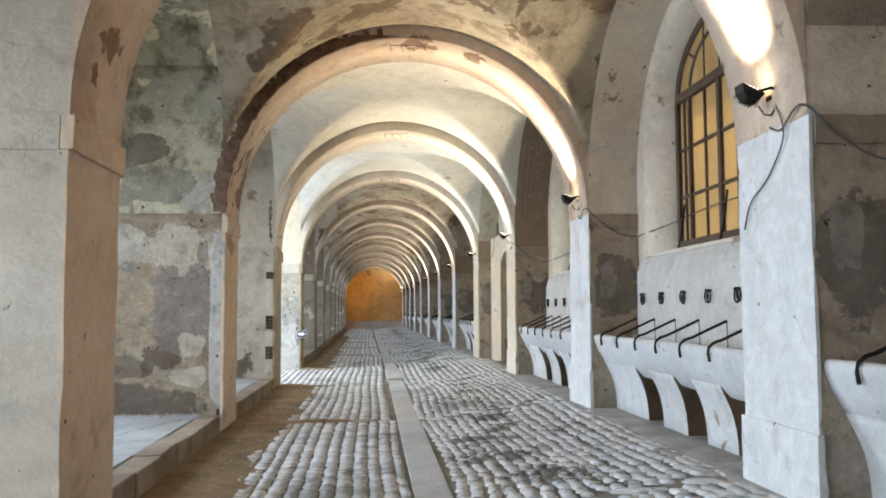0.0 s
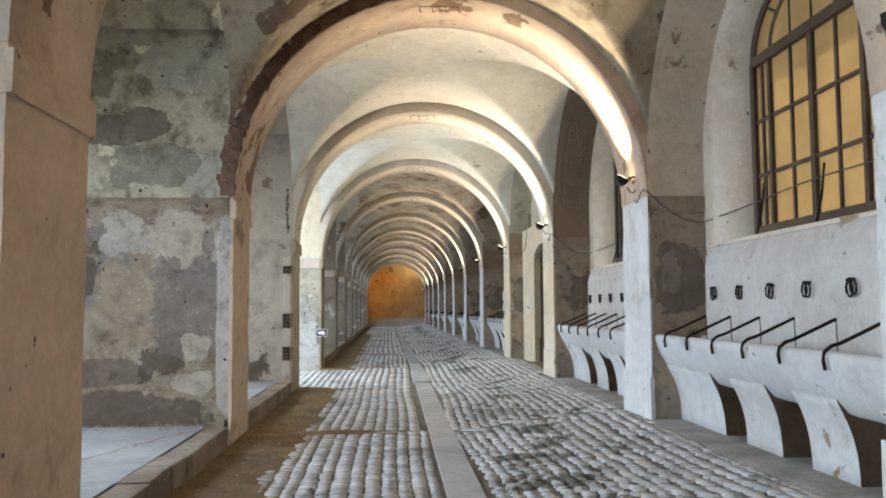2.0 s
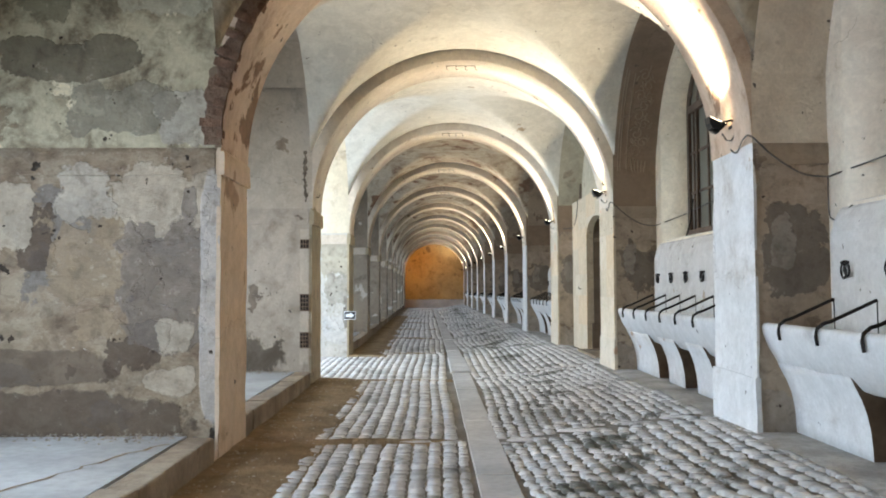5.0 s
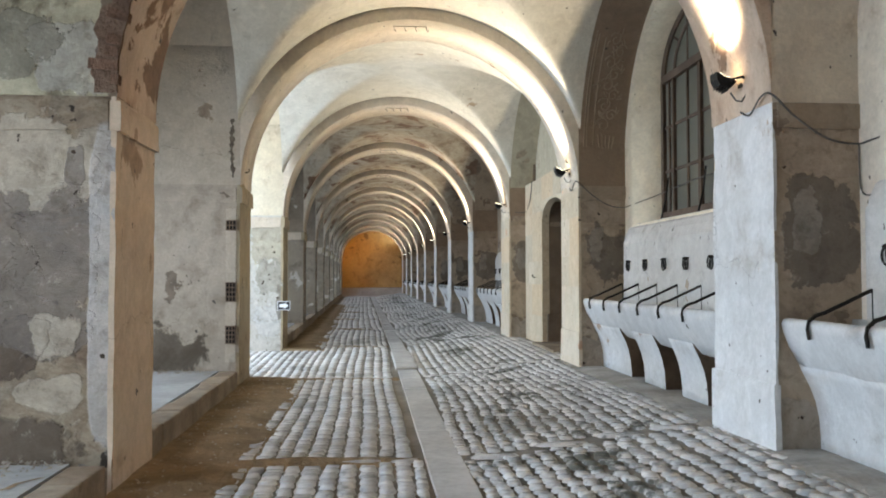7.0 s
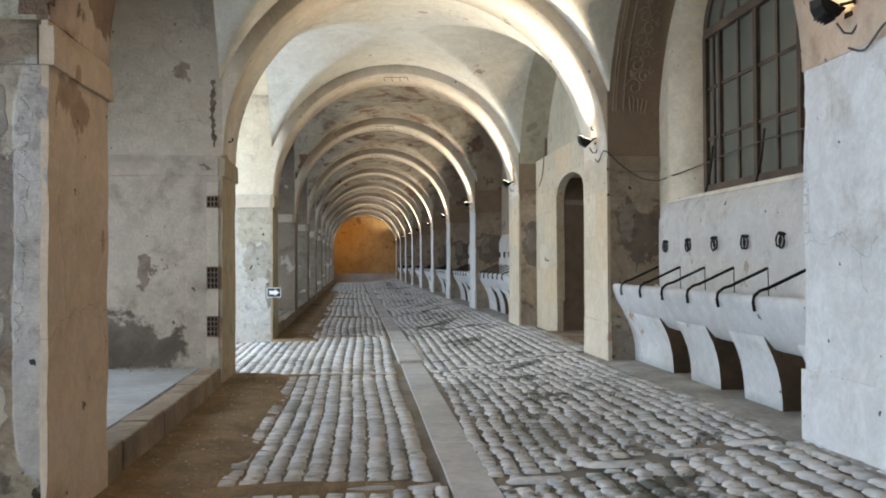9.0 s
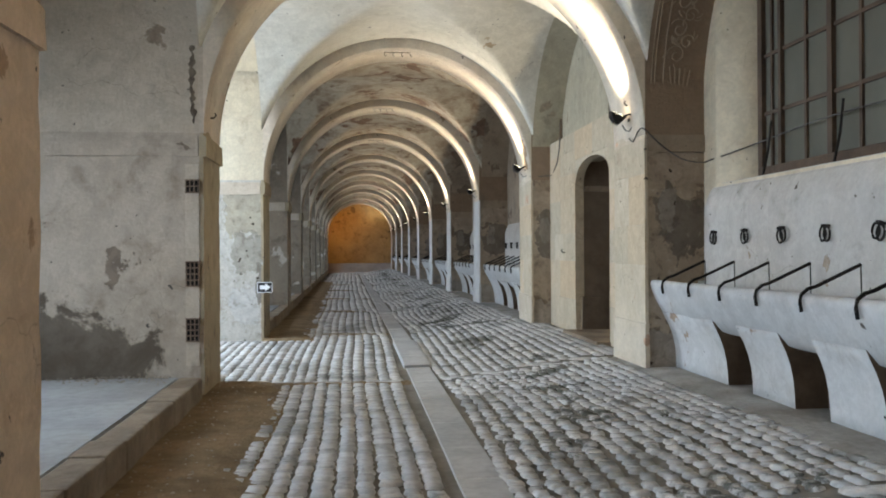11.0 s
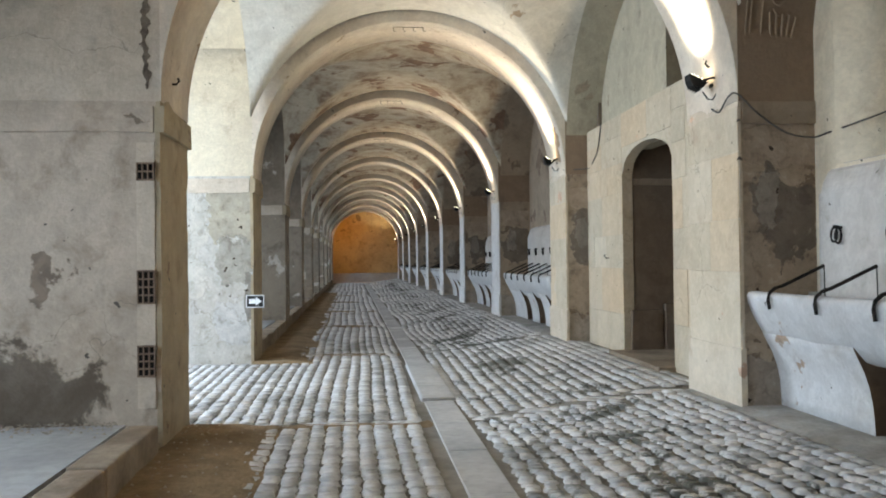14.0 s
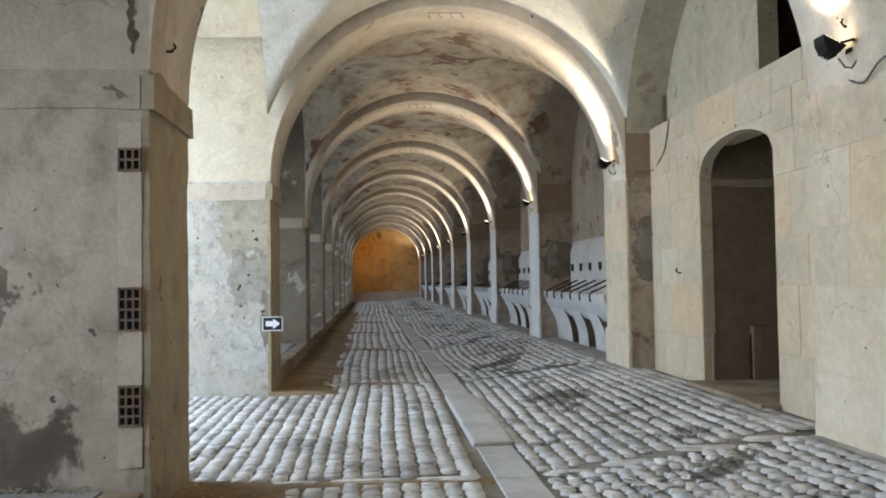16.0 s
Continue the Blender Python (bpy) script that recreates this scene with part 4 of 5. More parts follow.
# smooth apron in front of the troughs
bm = bmesh.new()
ys2 = [YBACK + (YEND - YBACK) * k / 240 for k in range(241)]
gone = [(PIERS[4] + THICK + 0.1, PIERS[5] - 0.1)]
vs = [[bm.verts.new((x + (0.10 * noise.noise((0, y * 0.8, 1)) if x < 2.85 else 0) + drift(y), y, floor_z(x) + dz - (0.06 if gone[0][0] < y < gone[0][1] else 0))) for x, dz in ((2.74, -0.05), (2.80, -0.012), (2.92, 0.006), (3.62, 0.004))] for y in ys2]
for a, b in zip(vs, vs[1:]):
    for k in range(3):
        bm.faces.new((a[k], a[k + 1], b[k + 1], b[k])).smooth = True
tagged(mesh_object("apron", bm, M_APRON), "smooth dusty cement apron beside the troughs", "floor", kind="structure")

# ---------------- flood lamps on the piers ----------------
M_BLACK = simple("black_lamp_metal", (0.010, 0.010, 0.010), (0.02, 0.02, 0.02), 10, 0.45, 0.3)
M_LENS = bpy.data.materials.new("lamp_glass")
M_LENS.use_nodes = True
lb = M_LENS.node_tree.nodes["Principled BSDF"]
lb.inputs["Base Color"].default_value = (0.9, 0.85, 0.7, 1)
lb.inputs["Emission Color"].default_value = (1.0, 0.82, 0.55, 1)
lb.inputs["Emission Strength"].default_value = 12.0
M_CABLE = simple("grey_cable", (0.075, 0.068, 0.06), (0.15, 0.135, 0.12), 6, 0.8)


def flood_lamp():
    root = tagged(new("flood_lamp"), "black metal flood lamp shining up an arch", "lamp", "flood lamps on the piers")
    tilt = Matrix.Rotation(radians(24), 4, 'Y')
    bm = bmesh.new()
    prism(bm, [(-0.17, -0.10, 0.045), (0.10, -0.10, 0.045), (0.06, -0.10, -0.06), (-0.06, -0.10, -0.085), (-0.13, -0.10, -0.03)], (0, 0.20, 0))
    for k in range(4):
        add_box(bm, -0.07 + 0.035 * k, -0.06 + 0.035 * k, -0.09, 0.09, -0.105, -0.06)
    bm.transform(Matrix.Scale(0.7, 4) @ tilt)
    part("housing", bm, M_BLACK, root)
    bm = box(-0.15, 0.08, -0.085, 0.085, 0.047, 0.053)
    bm.transform(Matrix.Scale(0.7, 4) @ tilt)
    part("lens", bm, M_LENS, root, "glowing warm lamp glass")
    bm = bmesh.new()
    rod(bm, [(0.0, -0.115, 0.0), (0.10, -0.115, 0.03), (0.14, -0.06, 0.03), (0.14, 0.06, 0.03), (0.10, 0.115, 0.03), (0.0, 0.115, 0.0)], 0.012, 6)
    part("yoke", bm, M_BLACK, root)
    part("wall_plate", box(0.13, 0.165, -0.05, 0.05, -0.04, 0.08, bevel=0.008), M_BLACK, root)
    bm = bmesh.new()
    rod(bm, [(0.05, 0.0, -0.08), (0.08, -0.03, -0.15), (0.12, -0.05, -0.16), (0.15, -0.08, -0.10), (0.152, -0.14, -0.16)], 0.008, 6)
    part("lead", bm, M_CABLE, root)
    return root


first_lamp = None
for y0 in PIERS[1:]:
    m = Matrix.Translation((2.735 + drift(y0), y0 + 0.456, 2.90))
    if first_lamp is None:
        first_lamp = flood_lamp()
        first_lamp.matrix_basis = m
    else:
        copy_thing(first_lamp, m)


def cable(pts, label, r=0.008):
    bm = bmesh.new()
    chain = [Vector(p) for p in pts]
    fine = []
    for k in range(len(chain) - 1):
        p0, p1, p2, p3 = chain[max(k - 1, 0)], chain[k], chain[k + 1], chain[min(k + 2, len(chain) - 1)]
        for q in range(6):
            t = q / 6
            fine.append(0.5 * ((2 * p1) + (p2 - p0) * t + (2 * p0 - 5 * p1 + 4 * p2 - p3) * t * t + (3 * p1 - p0 - 3 * p2 + p3) * t ** 3))
    fine.append(chain[-1])
    rod(bm, fine, r, 6)
    tagged(mesh_object("cable", bm, M_CABLE, True), label, "cable")


for y0 in [p - 0.053 for p in PIERS[2:5]]:
    cable([(XR - 0.012, y0 + 0.51, 2.66), (XR - 0.03, y0 + 0.31, 2.60), (XR - 0.035, y0 + 0.105, 2.70), (XR - 0.015, y0 - 0.035, 2.69), (3.05, y0 - 0.035, 2.52), (3.30, y0 - 0.035, 2.36),
           (3.52, y0 - 0.05, 2.32), (XWALL - 0.02, y0 - 0.19, 2.33), (3.72, y0 - 0.54, 2.40), (3.86, y0 - 0.75, 2.46), (3.86, y0 - 1.93, 2.52), (3.86, y0 - 3.24, 2.52)],
          "grey electric cable sagging across pier and window")
cable([(3.565, 12.032, 2.33), (3.56, 12.015, 2.0), (3.56, 11.927, 1.92), (3.56, 11.796, 1.95), (3.57, 11.620, 2.02)], "loop of thin cable hanging beside a window", 0.007)
cable([(XR - 0.01, 24.056, 2.72), (XD0 - 0.02, 23.854, 2.72), (XD0 - 0.02, 23.591, 2.80), (XD0 - 0.02, 23.328, 2.95), (XD0 - 0.02, 23.153, 3.30)], "thin cable climbing over the door wall", 0.009)
# slack twin cable from the second lamp down the pier
cable([(XR - 0.012, 6.665, 2.80), (XR - 0.03, 6.534, 2.55), (XR - 0.02, 6.797, 2.30), (XR - 0.015, 7.104, 2.15), (XR - 0.012, 7.235, 1.95)], "slack grey cable looped on a whitewashed pier", 0.006)
# iron hook rails under the crowns of the arches
for y0 in PIERS[3:8]:
    root = tagged(new("hook_rail"), "thin rusty iron rail with hooks under an arch", "rail", "hook rails under the arches")
    root.location = (XC + drift(y0), y0 + 0.31, SPRING + SPAN - 0.045)
    bm = bmesh.new()
    rod(bm, [(-0.24, 0, 0.045), (-0.24, 0, 0.0), (0.24, 0, 0.0), (0.24, 0, 0.045)], 0.005, 5)
    part("bar", bm, M_IRON, root)
    for x in (-0.24, -0.08, 0.08, 0.24):
        bm = bmesh.new()
        rod(bm, [(x, 0, 0.0), (x, 0, -0.05), (x + 0.02, 0, -0.075), (x + 0.035, 0, -0.055)], 0.005, 5)
        part("hook", bm, M_IRON, root)
# small iron hooks
for p in ((XL, 18.50, 2.86), (XR, 18.42, 3.05), (XD0, 22.89, 1.30)):
    bm = bmesh.new()
    sgn = 1 if p[0] < 0 else -1
    rod(bm, [(p[0] - sgn * 0.01, p[1], p[2]), (p[0] + sgn * 0.05, p[1], p[2]), (p[0] + sgn * 0.075, p[1], p[2] + 0.03), (p[0] + sgn * 0.06, p[1], p[2] + 0.055)], 0.010, 6)
    tagged(mesh_object("hook", bm, M_IRON), "small rusty iron hook fixed in the plaster", "hook", "iron hooks")

# ---------------- perforated bricks let into a pier ----------------
M_BRICK = simple("dirty_hollow_brick", (0.15, 0.10, 0.075), (0.24, 0.17, 0.12), 5, 0.9)
wall_obj("jamb_strip", XL - 0.20, XL - 0.052, PIERS[4] + 0.141, PIERS[4] + 0.158, KERB + 0.1, 2.30, M_WALL_A, "pale repaired plaster strip at a pier corner", 0.004)
for z0, z1 in ((0.36, 0.62), (0.96, 1.24), (1.98, 2.13)):
    root = tagged(new("hollow_brick"), "dirty perforated brick let into the plaster", "brick", "perforated bricks in a pier")
    root.location = (XL - 0.125, PIERS[4] + 0.138, z0)
    h, w = z1 - z0, 0.145
    # flat near-black sheet in place of the shade inside the brick
    part("backing", box(-w / 2, w / 2, -0.004, 0.004, 0, h), M_IRON, root, "dark sheet standing for the shaded hollow behind the webs")
    for k in range(4):
        x = -w / 2 + (w - 0.012) * k / 3
        part("web", box(x, x + 0.012, -0.02, -0.004, 0, h, bevel=0.002), M_BRICK, root)
    nz = max(2, round(h / 0.07))
    for k in range(nz + 1):
        z = (h - 0.014) * k / nz
        part("web", box(-w / 2, w / 2, -0.019, -0.0045, z, z + 0.014, bevel=0.002), M_BRICK, root)

# bricks laid bare along the broken edge of an arch
M_RED = simple("old_red_brick", (0.10, 0.055, 0.035), (0.24, 0.14, 0.09), 7, 0.95, 0, 0.8, 0.02)
arch_ob = bpy.data.objects["arch_4"]
bm = bmesh.new()
rings = []
for k in range(121):
    t = radians(93 + 86.5 * k / 120)
    fade = min(1.0, k / 30)
    r0 = SPAN - 0.004 + 0.02 * noise.noise((k * 0.21, 0, 3))
    r1 = SPAN + fade * (0.17 + 0.09 * noise.noise((k * 0.11, 0, 1)) + 0.06 * noise.noise((k * 0.43, 0, 2))) + 0.01
    row = []
    for r, proud in ((r0, 0.002), (r0 + 0.008, 0.012), (r1 - 0.012, 0.011), (r1, -0.002)):
        x = XC + r * math.cos(t)
        row.append(bm.verts.new((max(XL - 0.25, x), PIERS[3] + 0.044 + 0.193 * (XC - x) / (2 * SPAN) - proud, SPRING + r * math.sin(t))))
    rings.append(row)
for p, q in zip(rings, rings[1:]):
    for k in range(3):
        bm.faces.new((p[k], p[k + 1], q[k + 1], q[k]))
M_CRUMB = simple("crumbling_brown_mortar", (0.115, 0.068, 0.045), (0.23, 0.15, 0.10), 4, 0.97, 0, 0.9, 0.03)
part("mortar", bm, M_CRUMB, arch_ob, "crumbling brown mortar laid bare")
rng = random.Random(21)
a = 98.0
while a < 178:
    t0, t1 = radians(a), radians(a + 1.65)
    r0, r1 = SPAN - 0.004 + rng.uniform(-0.008, 0.03), SPAN + rng.uniform(0.05, 0.27) * (0.6 + 0.4 * abs(math.sin(a * 0.13)))
    loop = [(XC + r * math.cos(t), 0.0, SPRING + r * math.sin(t)) for r, t in ((r0, t0), (r1, t0), (r1, t1), (r0, t1))]
    y = PIERS[3] + 0.044 + 0.193 * (XC - loop[0][0]) / (2 * SPAN)
    bm = bmesh.new()
    prism(bm, [(p[0], y - rng.uniform(0.014, 0.028), p[2]) for p in loop], (0, 0.08, 0))
    part("brick", bm, M_RED, arch_ob)
    a += rng.choice((1.8, 1.95, 2.1, 2.3, 4.2))

# ---------------- exit sign ----------------
M_SIGN = simple("black_sign_face", (0.015, 0.015, 0.015), (0.03, 0.03, 0.03), 6, 0.4)
M_WHITE = simple("white_sign_paint", (0.80, 0.80, 0.80), (0.86, 0.86, 0.86), 6, 0.5, 0, 0.05)
sign = tagged(new("direction_sign"), "small black sign with a white arrow and border", "sign")
sign.location = (XL + 0.02, PIERS[5] + 0.108, 0.70)
part("board", box(-0.14, 0.14, -0.012, 0.012, -0.10, 0.10, bevel=0.004), M_SIGN, sign)
for x0, x1, z0, z1 in ((-0.135, 0.135, 0.085, 0.097), (-0.135, 0.135, -0.097, -0.085), (-0.137, -0.125, -0.085, 0.085), (0.125, 0.137, -0.085, 0.085)):
    part("border", box(x0, x1, -0.016, -0.012, z0, z1), M_WHITE, sign, "white painted border")
bm = bmesh.new()
prism(bm, [(-0.09, -0.0125, 0.035), (0.01, -0.0125, 0.035), (0.01, -0.0125, 0.07), (0.10, -0.0125, 0.0), (0.01, -0.0125, -0.07), (0.01, -0.0125, -0.035), (-0.09, -0.0125, -0.035)], (0, -0.004, 0))
part("arrow", bm, M_WHITE, sign, "white arrow")

# ---------------- painted ornament beside the second window ----------------
M_ORN = simple("faded_ornament_paint", (0.33, 0.25, 0.175), (0.41, 0.325, 0.235), 3, 0.95)
orn = tagged(new("wall_ornament"), "faded painted scroll ornament on brown plaster", "ornament")
orn.location = (3.22, SIDES[3][1], 2.75)


def on_niche(pts):
    """Points of the flat design laid on the curved cheek of the window niche."""
    ya, yb = SIDES[3]
    out = []
    for x, z in pts:
        r = min(0.999, max(0.0, (2.75 + z - SPRING - 0.12) / (CROWN - 0.14 - SPRING)))
        out.append((x, (ya + yb) / 2 + (yb - ya) / 2 * (1 - r * r) ** (1 / 2.15) - yb - 0.004, z))
    return out


for (xa, za), (xb, zb) in (((-0.26, 0.06), (-0.26, 1.95)), ((-0.22, 0.10), (-0.22, 1.92)), ((-0.12, 0.16), (-0.12, 1.88)), ((-0.26, 0.06), (0.30, 0.06)), ((-0.22, 0.10), (0.30, 0.10)), ((-0.12, 0.16), (0.30, 0.16)), ((-0.22, 1.30), (-0.12, 1.34))):
    bm = bmesh.new()
    rod(bm, on_niche([(xa + (xb - xa) * k / 16, za + (zb - za) * k / 16) for k in range(17)]), 0.008, 6)
    part("border", bm, M_ORN, orn)
rng = random.Random(8)
for n in range(9):
    zc, sgn = 0.78 + 0.135 * n, 1 if n % 2 else -1
    xo, size = 0.07 + 0.05 * sgn + rng.uniform(-0.02, 0.02), rng.uniform(0.065, 0.10)
    bm = bmesh.new()
    rod(bm, on_niche([(xo + sgn * (0.012 + size * (1 - k / 20)) * math.cos(0.42 * k + 0.4), zc + (0.012 + size * (1 - k / 20)) * math.sin(0.42 * k + 0.4)) for k in range(19)]), rng.uniform(0.008, 0.012), 6)
    part("scroll", bm, M_ORN, orn)
    for leaf in range(4):
        a0 = rng.uniform(0, 6.28)
        p = [(xo + (size + 0.02 * q) * math.cos(a0 + 0.16 * q), zc + (size + 0.02 * q) * math.sin(a0 + 0.16 * q)) for q in range(4)]
        bm = bmesh.new()
        rod(bm, on_niche(p), rng.uniform(0.006, 0.010), 5)
        part("leaf", bm, M_ORN, orn)
for k in range(5):
    bm = bmesh.new()
    rod(bm, on_niche([(-0.05 + 0.06 * k, 0.66 - 0.01 * k), (-0.03 + 0.05 * k, 0.50), (0.0 + 0.035 * k, 0.36), (0.02 + 0.028 * k, 0.24)]), 0.011, 6)
    part("flute", bm, M_ORN, orn)

# ---------------- floor: earth, gutter and cobbles ----------------
# earth drifted against the kerb and along the cross bands
bm = bmesh.new()
ny = 700
yy = [2.6 + 51.0 * j / ny for j in range(ny + 1)]
xx = [XL - 0.02 + 0.085 * k for k in range(34)]


def earth_z(x, y):
    lift = 0.075 - 0.085 * max(0.0, (x - XL - 0.50) / 0.65)
    band = min(abs(y - p - THICK - 0.02) for p in PIERS)
    if x < 0.3:
        lift = max(lift, 0.064 - 0.07 * band / 0.37 - 0.03 * max(0, x + 0.6))
    if PIERS[4] + THICK < y < PIERS[5] and x < 0.2:
        lift = min(lift, -0.03)
    return FLOOR - 0.045 + max(-0.02, lift) + 0.022 * noise.noise((x * 1.3, y * 1.3, 0)) + 0.008 * noise.noise((x * 6, y * 6, 2))


vs = [[bm.verts.new((x + drift(y), y, earth_z(x, y))) for x in xx] for y in yy]
for a, b in zip(vs, vs[1:]):
    for k in range(len(xx) - 1):
        bm.faces.new((a[k], a[k + 1], b[k + 1], b[k])).smooth = True
tagged(mesh_object("earth_drift", bm, M_DIRT), "brown dry earth drifted over the cobbles along the kerb", "earth", kind="structure")

m, nt, b, pos = material("cobble_stone", 0.72)
info = nt.nodes.new("ShaderNodeObjectInfo")
geo = nt.nodes.new("ShaderNodeNewGeometry")
rnd = nt.nodes.new("ShaderNodeMath")
rnd.operation = 'ADD'
nt.links.new(info.outputs["Random"], rnd.inputs[0])
nt.links.new(geo.outputs["Random Per Island"], rnd.inputs[1])
fr = nt.nodes.new("ShaderNodeMath")
fr.operation = 'FRACT'
nt.links.new(rnd.outputs[0], fr.inputs[0])
col = ramp(nt, fr.outputs[0], [(0.0, (0.44, 0.435, 0.425)), (0.45, (0.56, 0.555, 0.545)), (0.85, (0.64, 0.64, 0.63)), (1.0, (0.52, 0.495, 0.46))])
n1, n2, n3 = noise_tex(nt, pos, 0.8, 5, 0.6), noise_tex(nt, pos, 16, 5, 0.65), noise_tex(nt, pos, 3.5, 5, 0.6)
patch = noise_tex(nt, pos, 1.7, 7, 0.68, 0.6)
col = mix(nt, step(nt, n1, 0.53, 0.63), col, mix(nt, 0.45, col, (0.11, 0.11, 0.09)))
col = mix(nt, step(nt, patch, 0.57, 0.66), col, mix(nt, 0.55, col, (0.075, 0.075, 0.06)))
# green-black moss in the damp middle of the aisle
mp = nt.nodes.new("ShaderNodeMapping")
mp.inputs["Location"].default_value, mp.inputs["Scale"].default_value = (-1.55 / 1.15, 0, 0), (1 / 1.15, 0, 0)
nt.links.new(pos, mp.inputs["Vector"])
wide = nt.nodes.new("ShaderNodeVectorMath")
wide.operation = 'LENGTH'
nt.links.new(mp.outputs["Vector"], wide.inputs[0])
wet = nt.nodes.new("ShaderNodeMath")
wet.operation = 'MULTIPLY_ADD'
wet.inputs[1].default_value = -0.16
nt.links.new(wide.outputs["Value"], wet.inputs[0])
nt.links.new(noise_tex(nt, pos, 1.05, 10, 0.74, 0.4), wet.inputs[2])
col = mix(nt, step(nt, wet.outputs[0], 0.475, 0.535), col, mix(nt, 0.85, col, (0.045, 0.047, 0.03)))
col = mix(nt, step(nt, n3, 0.58, 0.75), col, mix(nt, 0.5, col, (0.16, 0.13, 0.09)))
col = mix(nt, step(nt, n2, 0.35, 0.75), col, mix(nt, 0.3, col, (0.12, 0.11, 0.10)))
nt.links.new(col, b.inputs["Base Color"])
bump(nt, b, n2, 0.35, 0.012)
M_COBBLE = m

GX0, GX1 = 0.31, 0.64               # gutter
rng = random.Random(11)
floor_ob = bpy.data.objects["floor"]
N = 4


def stone_patch(w, l, h, r):
    """Rounded top of one stone as a small grid, centred on the origin."""
    pts = []
    for j in range(N):
        for i in range(N):
            u, v = 2 * i / (N - 1) - 1, 2 * j / (N - 1) - 1
            edge = max(abs(u), abs(v))
            k = (1 - 0.16 * (abs(u) * abs(v)) ** 2) * (2.2 if edge < 0.9 else 1.0)
            z = h if edge < 0.9 else -0.1 * h
            pts.append((u * k * w / 2 + w * r.uniform(-0.04, 0.04), v * k * l / 2 + l * r.uniform(-0.04, 0.04), z + h * r.uniform(-0.08, 0.08)))
    return pts


QUADS = [(j * N + i, j * N + i + 1, (j + 1) * N + i + 1, (j + 1) * N + i) for j in range(N - 1) for i in range(N - 1)]


def mesh_from(name, verts, faces):
    me = bpy.data.meshes.new(name)
    me.from_pydata(verts, [], faces)
    me.materials.append(M_COBBLE)
    me.polygons.foreach_set("use_smooth", [True] * len(me.polygons))
    return me


stones = []                          # x, y, width, length, turn


def lay(x0, x1, y0, y1, pitch_x, pitch_y, loose=1.0):
    x = x0
    col_no = 0
    while x + pitch_x * 0.6 < x1:
        w = min(pitch_x * rng.uniform(0.84, 1.16), x1 - x)
        y = y0 + rng.uniform(0, pitch_y)
        while y < y1:
            l = pitch_y * rng.uniform(0.6, 1.5)
            if y + l > y1 + 0.05:
                l = y1 - y
            if l > 0.06:
                stones.append((x + w / 2 + 0.02 * loose * math.sin(y * 0.8 + col_no * 0.2) + 0.008 * loose * rng.uniform(-1, 1), y + l / 2, w * rng.uniform(0.90, 1.0), l * rng.uniform(0.95, 1.0) * (1 - 0.02 * loose), rng.uniform(-0.09, 0.09) * loose))
            y += l
        x += w
        col_no += 1


bands = [p + THICK for p in PIERS if p > -1]
for q, (b0, b1) in enumerate(zip(bands, bands[1:] + [YEND - 0.9])):
    py = 0.155 if b0 < 26 else 0.19 if b0 < 44 else 0.35
    px = 0.15 if b0 < 26 else 0.18 if b0 < 44 else 0.25
    lay(-1.75 if q != 3 else XREC + 0.1, GX0 - 0.03, b0 + 0.10, b1 - 0.08, px, py)
    lay(GX1 + 0.03, 3.2 if q == 3 else 2.86, b0 + 0.10, b1 - 0.08, px * (1.0 if q == 3 else 0.86), py * (1.0 if q == 3 else 0.82), loose=1.0 if q == 3 else 2.6)
    for xa, xb in ((-1.9, GX0 - 0.04), (GX1 + 0.04, 2.7)):
        x = xa
        while x < xb - 0.15:
            w = min(rng.uniform(0.40, 0.75), xb - x)
            stones.append((x + w / 2, b0, w * 0.97, 0.15, rng.uniform(-0.02, 0.02)))
            x += w
near = sorted(range(len(stones)), key=lambda k: (stones[k][1] - 6.2) ** 2 + 0.6 * (stones[k][0] - 0.2) ** 2 if stones[k][1] > 4.9 and stones[k][2] < 0.3 else 1e6)[:290]
near = set(near)
kinds = [mesh_from("cobblestone", stone_patch(1, 1, 1, random.Random(k)), QUADS) for k in range(8)]
for me in kinds:
    for v in me.vertices:
        v.co.z = max(-1.2, v.co.z)
verts, faces = [], []
for k, (x, y, w, l, turn) in enumerate(stones):
    z = floor_z(x) - 0.024 + rng.uniform(-0.008, 0.006) + 0.012 * noise.noise((x * 1.1, y * 1.1, 9)) + (0.004 if w > 0.3 else 0)
    h = 0.021
    c, s_ = math.cos(turn), math.sin(turn)
    if k in near:
        ob = new("cobblestone", kinds[k % 8])
        ob.parent = floor_ob
        ob.matrix_basis = Matrix.Translation((x + drift(y), y, z)) @ Matrix.Rotation(turn, 4, 'Z') @ Matrix.Diagonal((w, l, h, 1))
    else:
        o = len(verts)
        for u, v, hz in stone_patch(w, l, h, rng):
            verts.append((x + drift(y) + c * u - s_ * v, y + s_ * u + c * v, z + hz))
        faces.extend([tuple(o + a for a in f) for f in QUADS])
rest = new("cobbles", mesh_from("cobbles", verts, faces))
rest.parent = floor_ob
tagged(rest, "rows of rounded pale grey cobbles", kind="stuff")

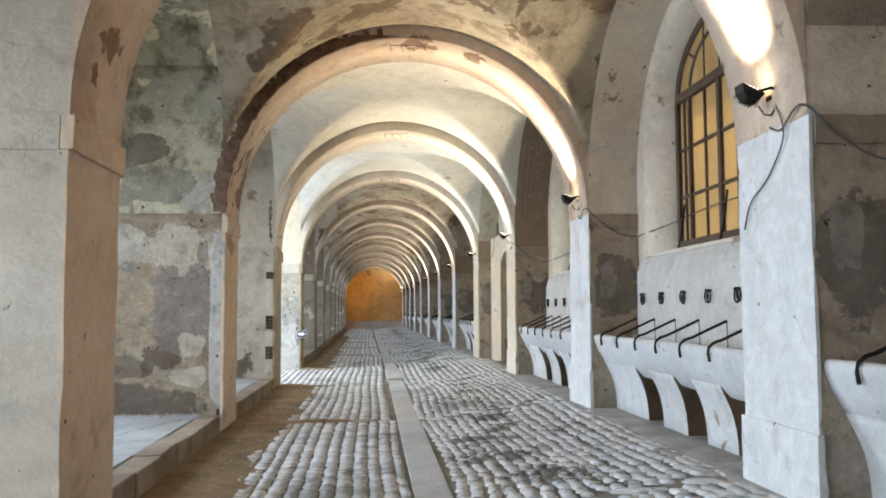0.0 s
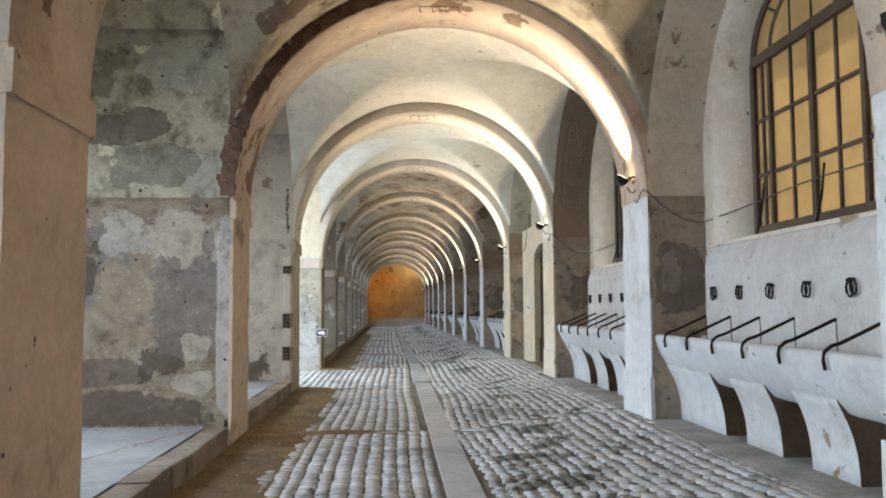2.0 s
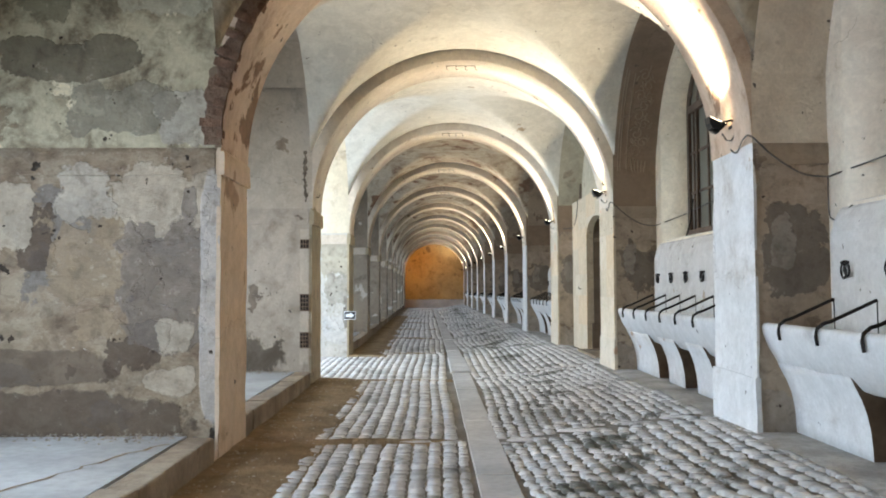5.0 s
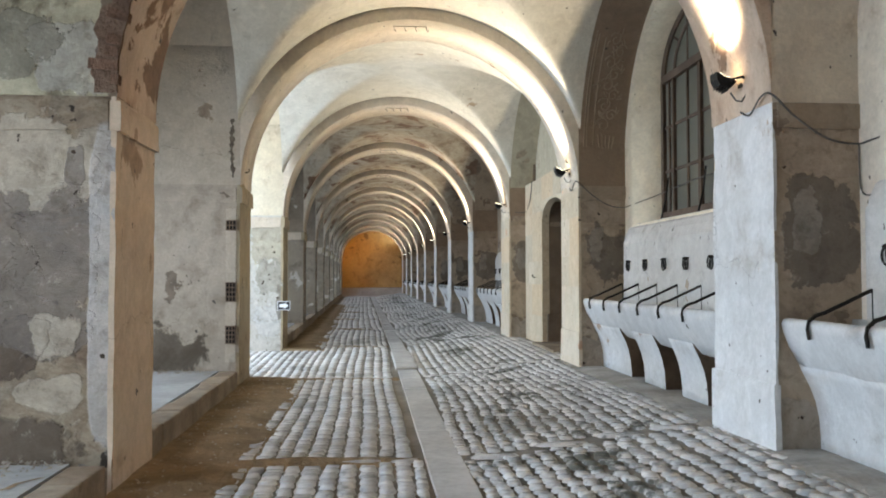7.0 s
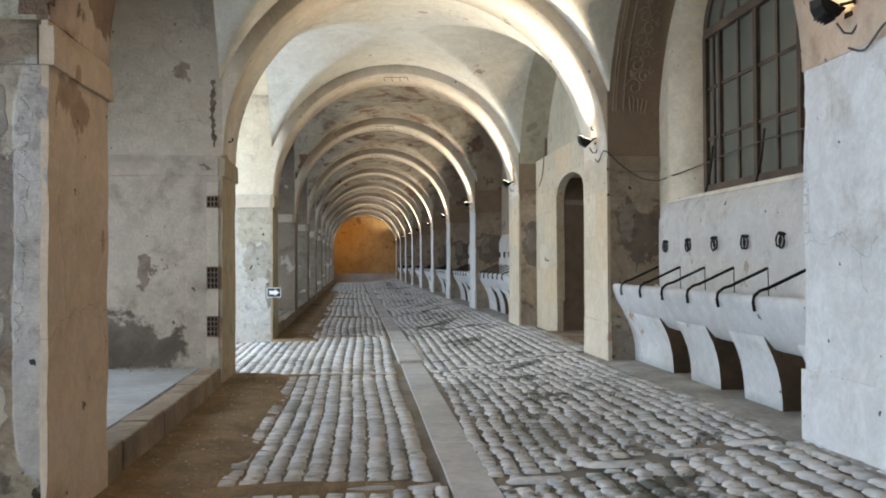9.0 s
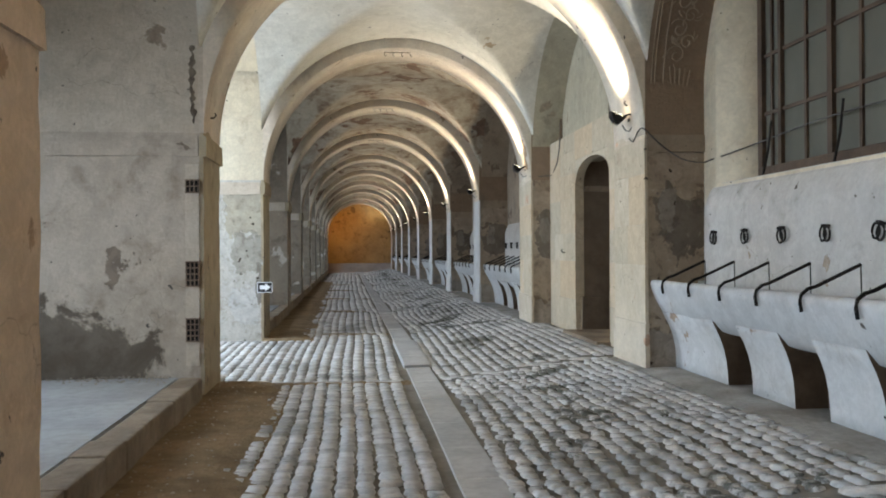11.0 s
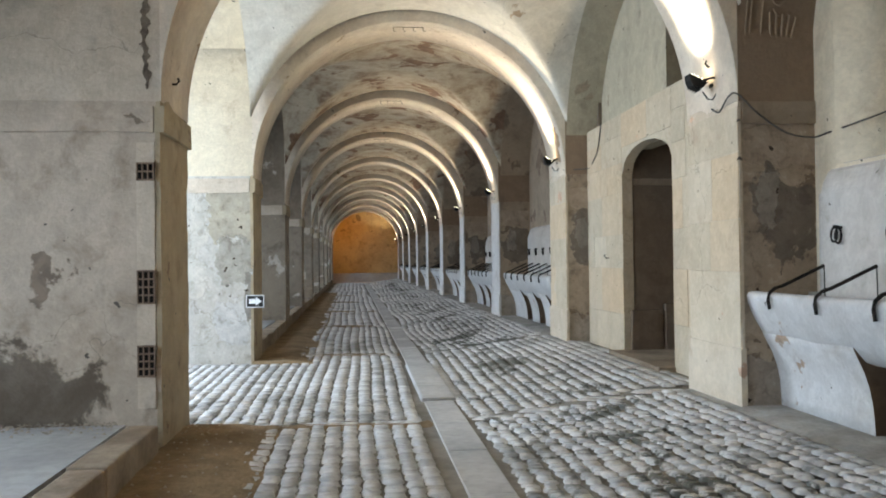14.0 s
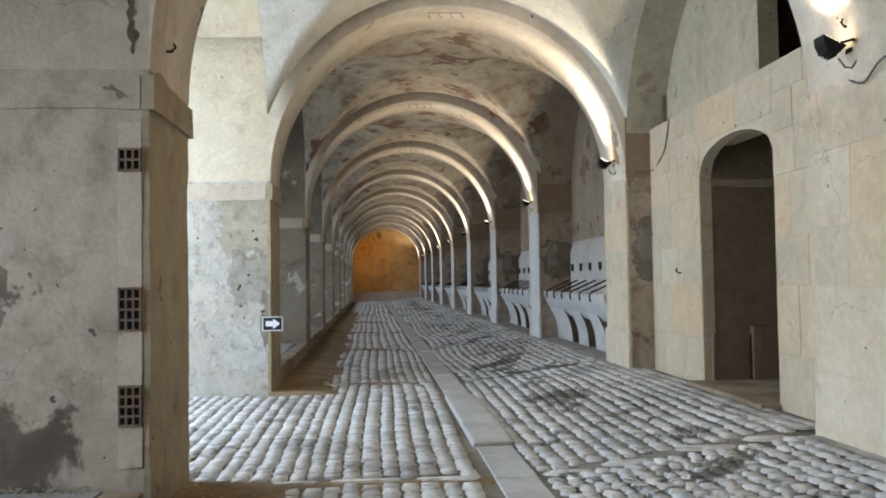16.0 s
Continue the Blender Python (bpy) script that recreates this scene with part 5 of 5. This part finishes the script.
# gutter slabs down the middle of the aisle
M_SLAB = simple("gutter_slab_stone", (0.40, 0.40, 0.395), (0.53, 0.53, 0.52), 1.5, 0.7, 0, 0.35, 0.01)
gut = tagged(new("gutter"), "line of smooth grey stone slabs forming a gutter", "gutter", kind="structure")
y = 1.0
while y < YEND - 1.0:
    l = rng.uniform(0.7, 1.3)
    raised = PIERS[4] + THICK + 0.25 < y < PIERS[5] - 0.5
    if y < 19.34 < y + l:
        l = 19.34 - y
    bm = box(GX0 - (0.03 if raised else 0), GX1 + (0.03 if raised else 0), y + 0.004, y + l - 0.004, FLOOR - 0.12, FLOOR + (0.03 if raised else -0.012) + rng.uniform(-0.006, 0.006), bevel=0.025 if raised else 0.010)
    for v in bm.verts:
        v.co += 0.010 * noise.noise_vector(v.co * 2.5) + Vector((drift(y), 0, 0))
    part("slab", bm, M_SLAB, gut)
    y += l

# loose grit on the platforms and along the kerb
M_GRIT = simple("limestone_grit", (0.22, 0.18, 0.135), (0.40, 0.35, 0.28), 9, 0.95)
verts, faces = [], []
rng = random.Random(77)
for k in range(1500):
    if k % 3 == 0:
        i = rng.choice((2, 3))
        x, y, z = XL - 0.3 - abs(rng.gauss(0, 1.2)), SIDES[i][1] + 0.12 - abs(rng.gauss(0, 0.2)), KERB
        if x < XREC + 0.2:
            continue
    else:
        x, y = XL + 0.04 + abs(rng.gauss(0, 0.35)), rng.uniform(4.8, 23.7)
        if 19.1 < y < 24.0:
            continue
        z = earth_z(x, y)
    r = rng.uniform(0.006, 0.022)
    o = len(verts)
    for dx, dy, dz in ((1, 0, 0), (0.3, 0.9, 0), (-0.8, 0.6, 0), (-0.7, -0.7, 0), (0.4, -0.9, 0), (0.1, 0.1, 0.9)):
        verts.append((x + r * dx * rng.uniform(0.7, 1.2), y + r * dy * rng.uniform(0.7, 1.2), z - 0.002 + r * dz * rng.uniform(0.6, 1.0)))
    faces.extend([(o + a, o + (a + 1) % 5, o + 5) for a in range(5)])
me = bpy.data.meshes.new("grit")
me.from_pydata(verts, [], faces)
me.materials.append(M_GRIT)
tagged(new("grit", me), "loose limestone grit lying on earth and platforms", "grit", kind="stuff")
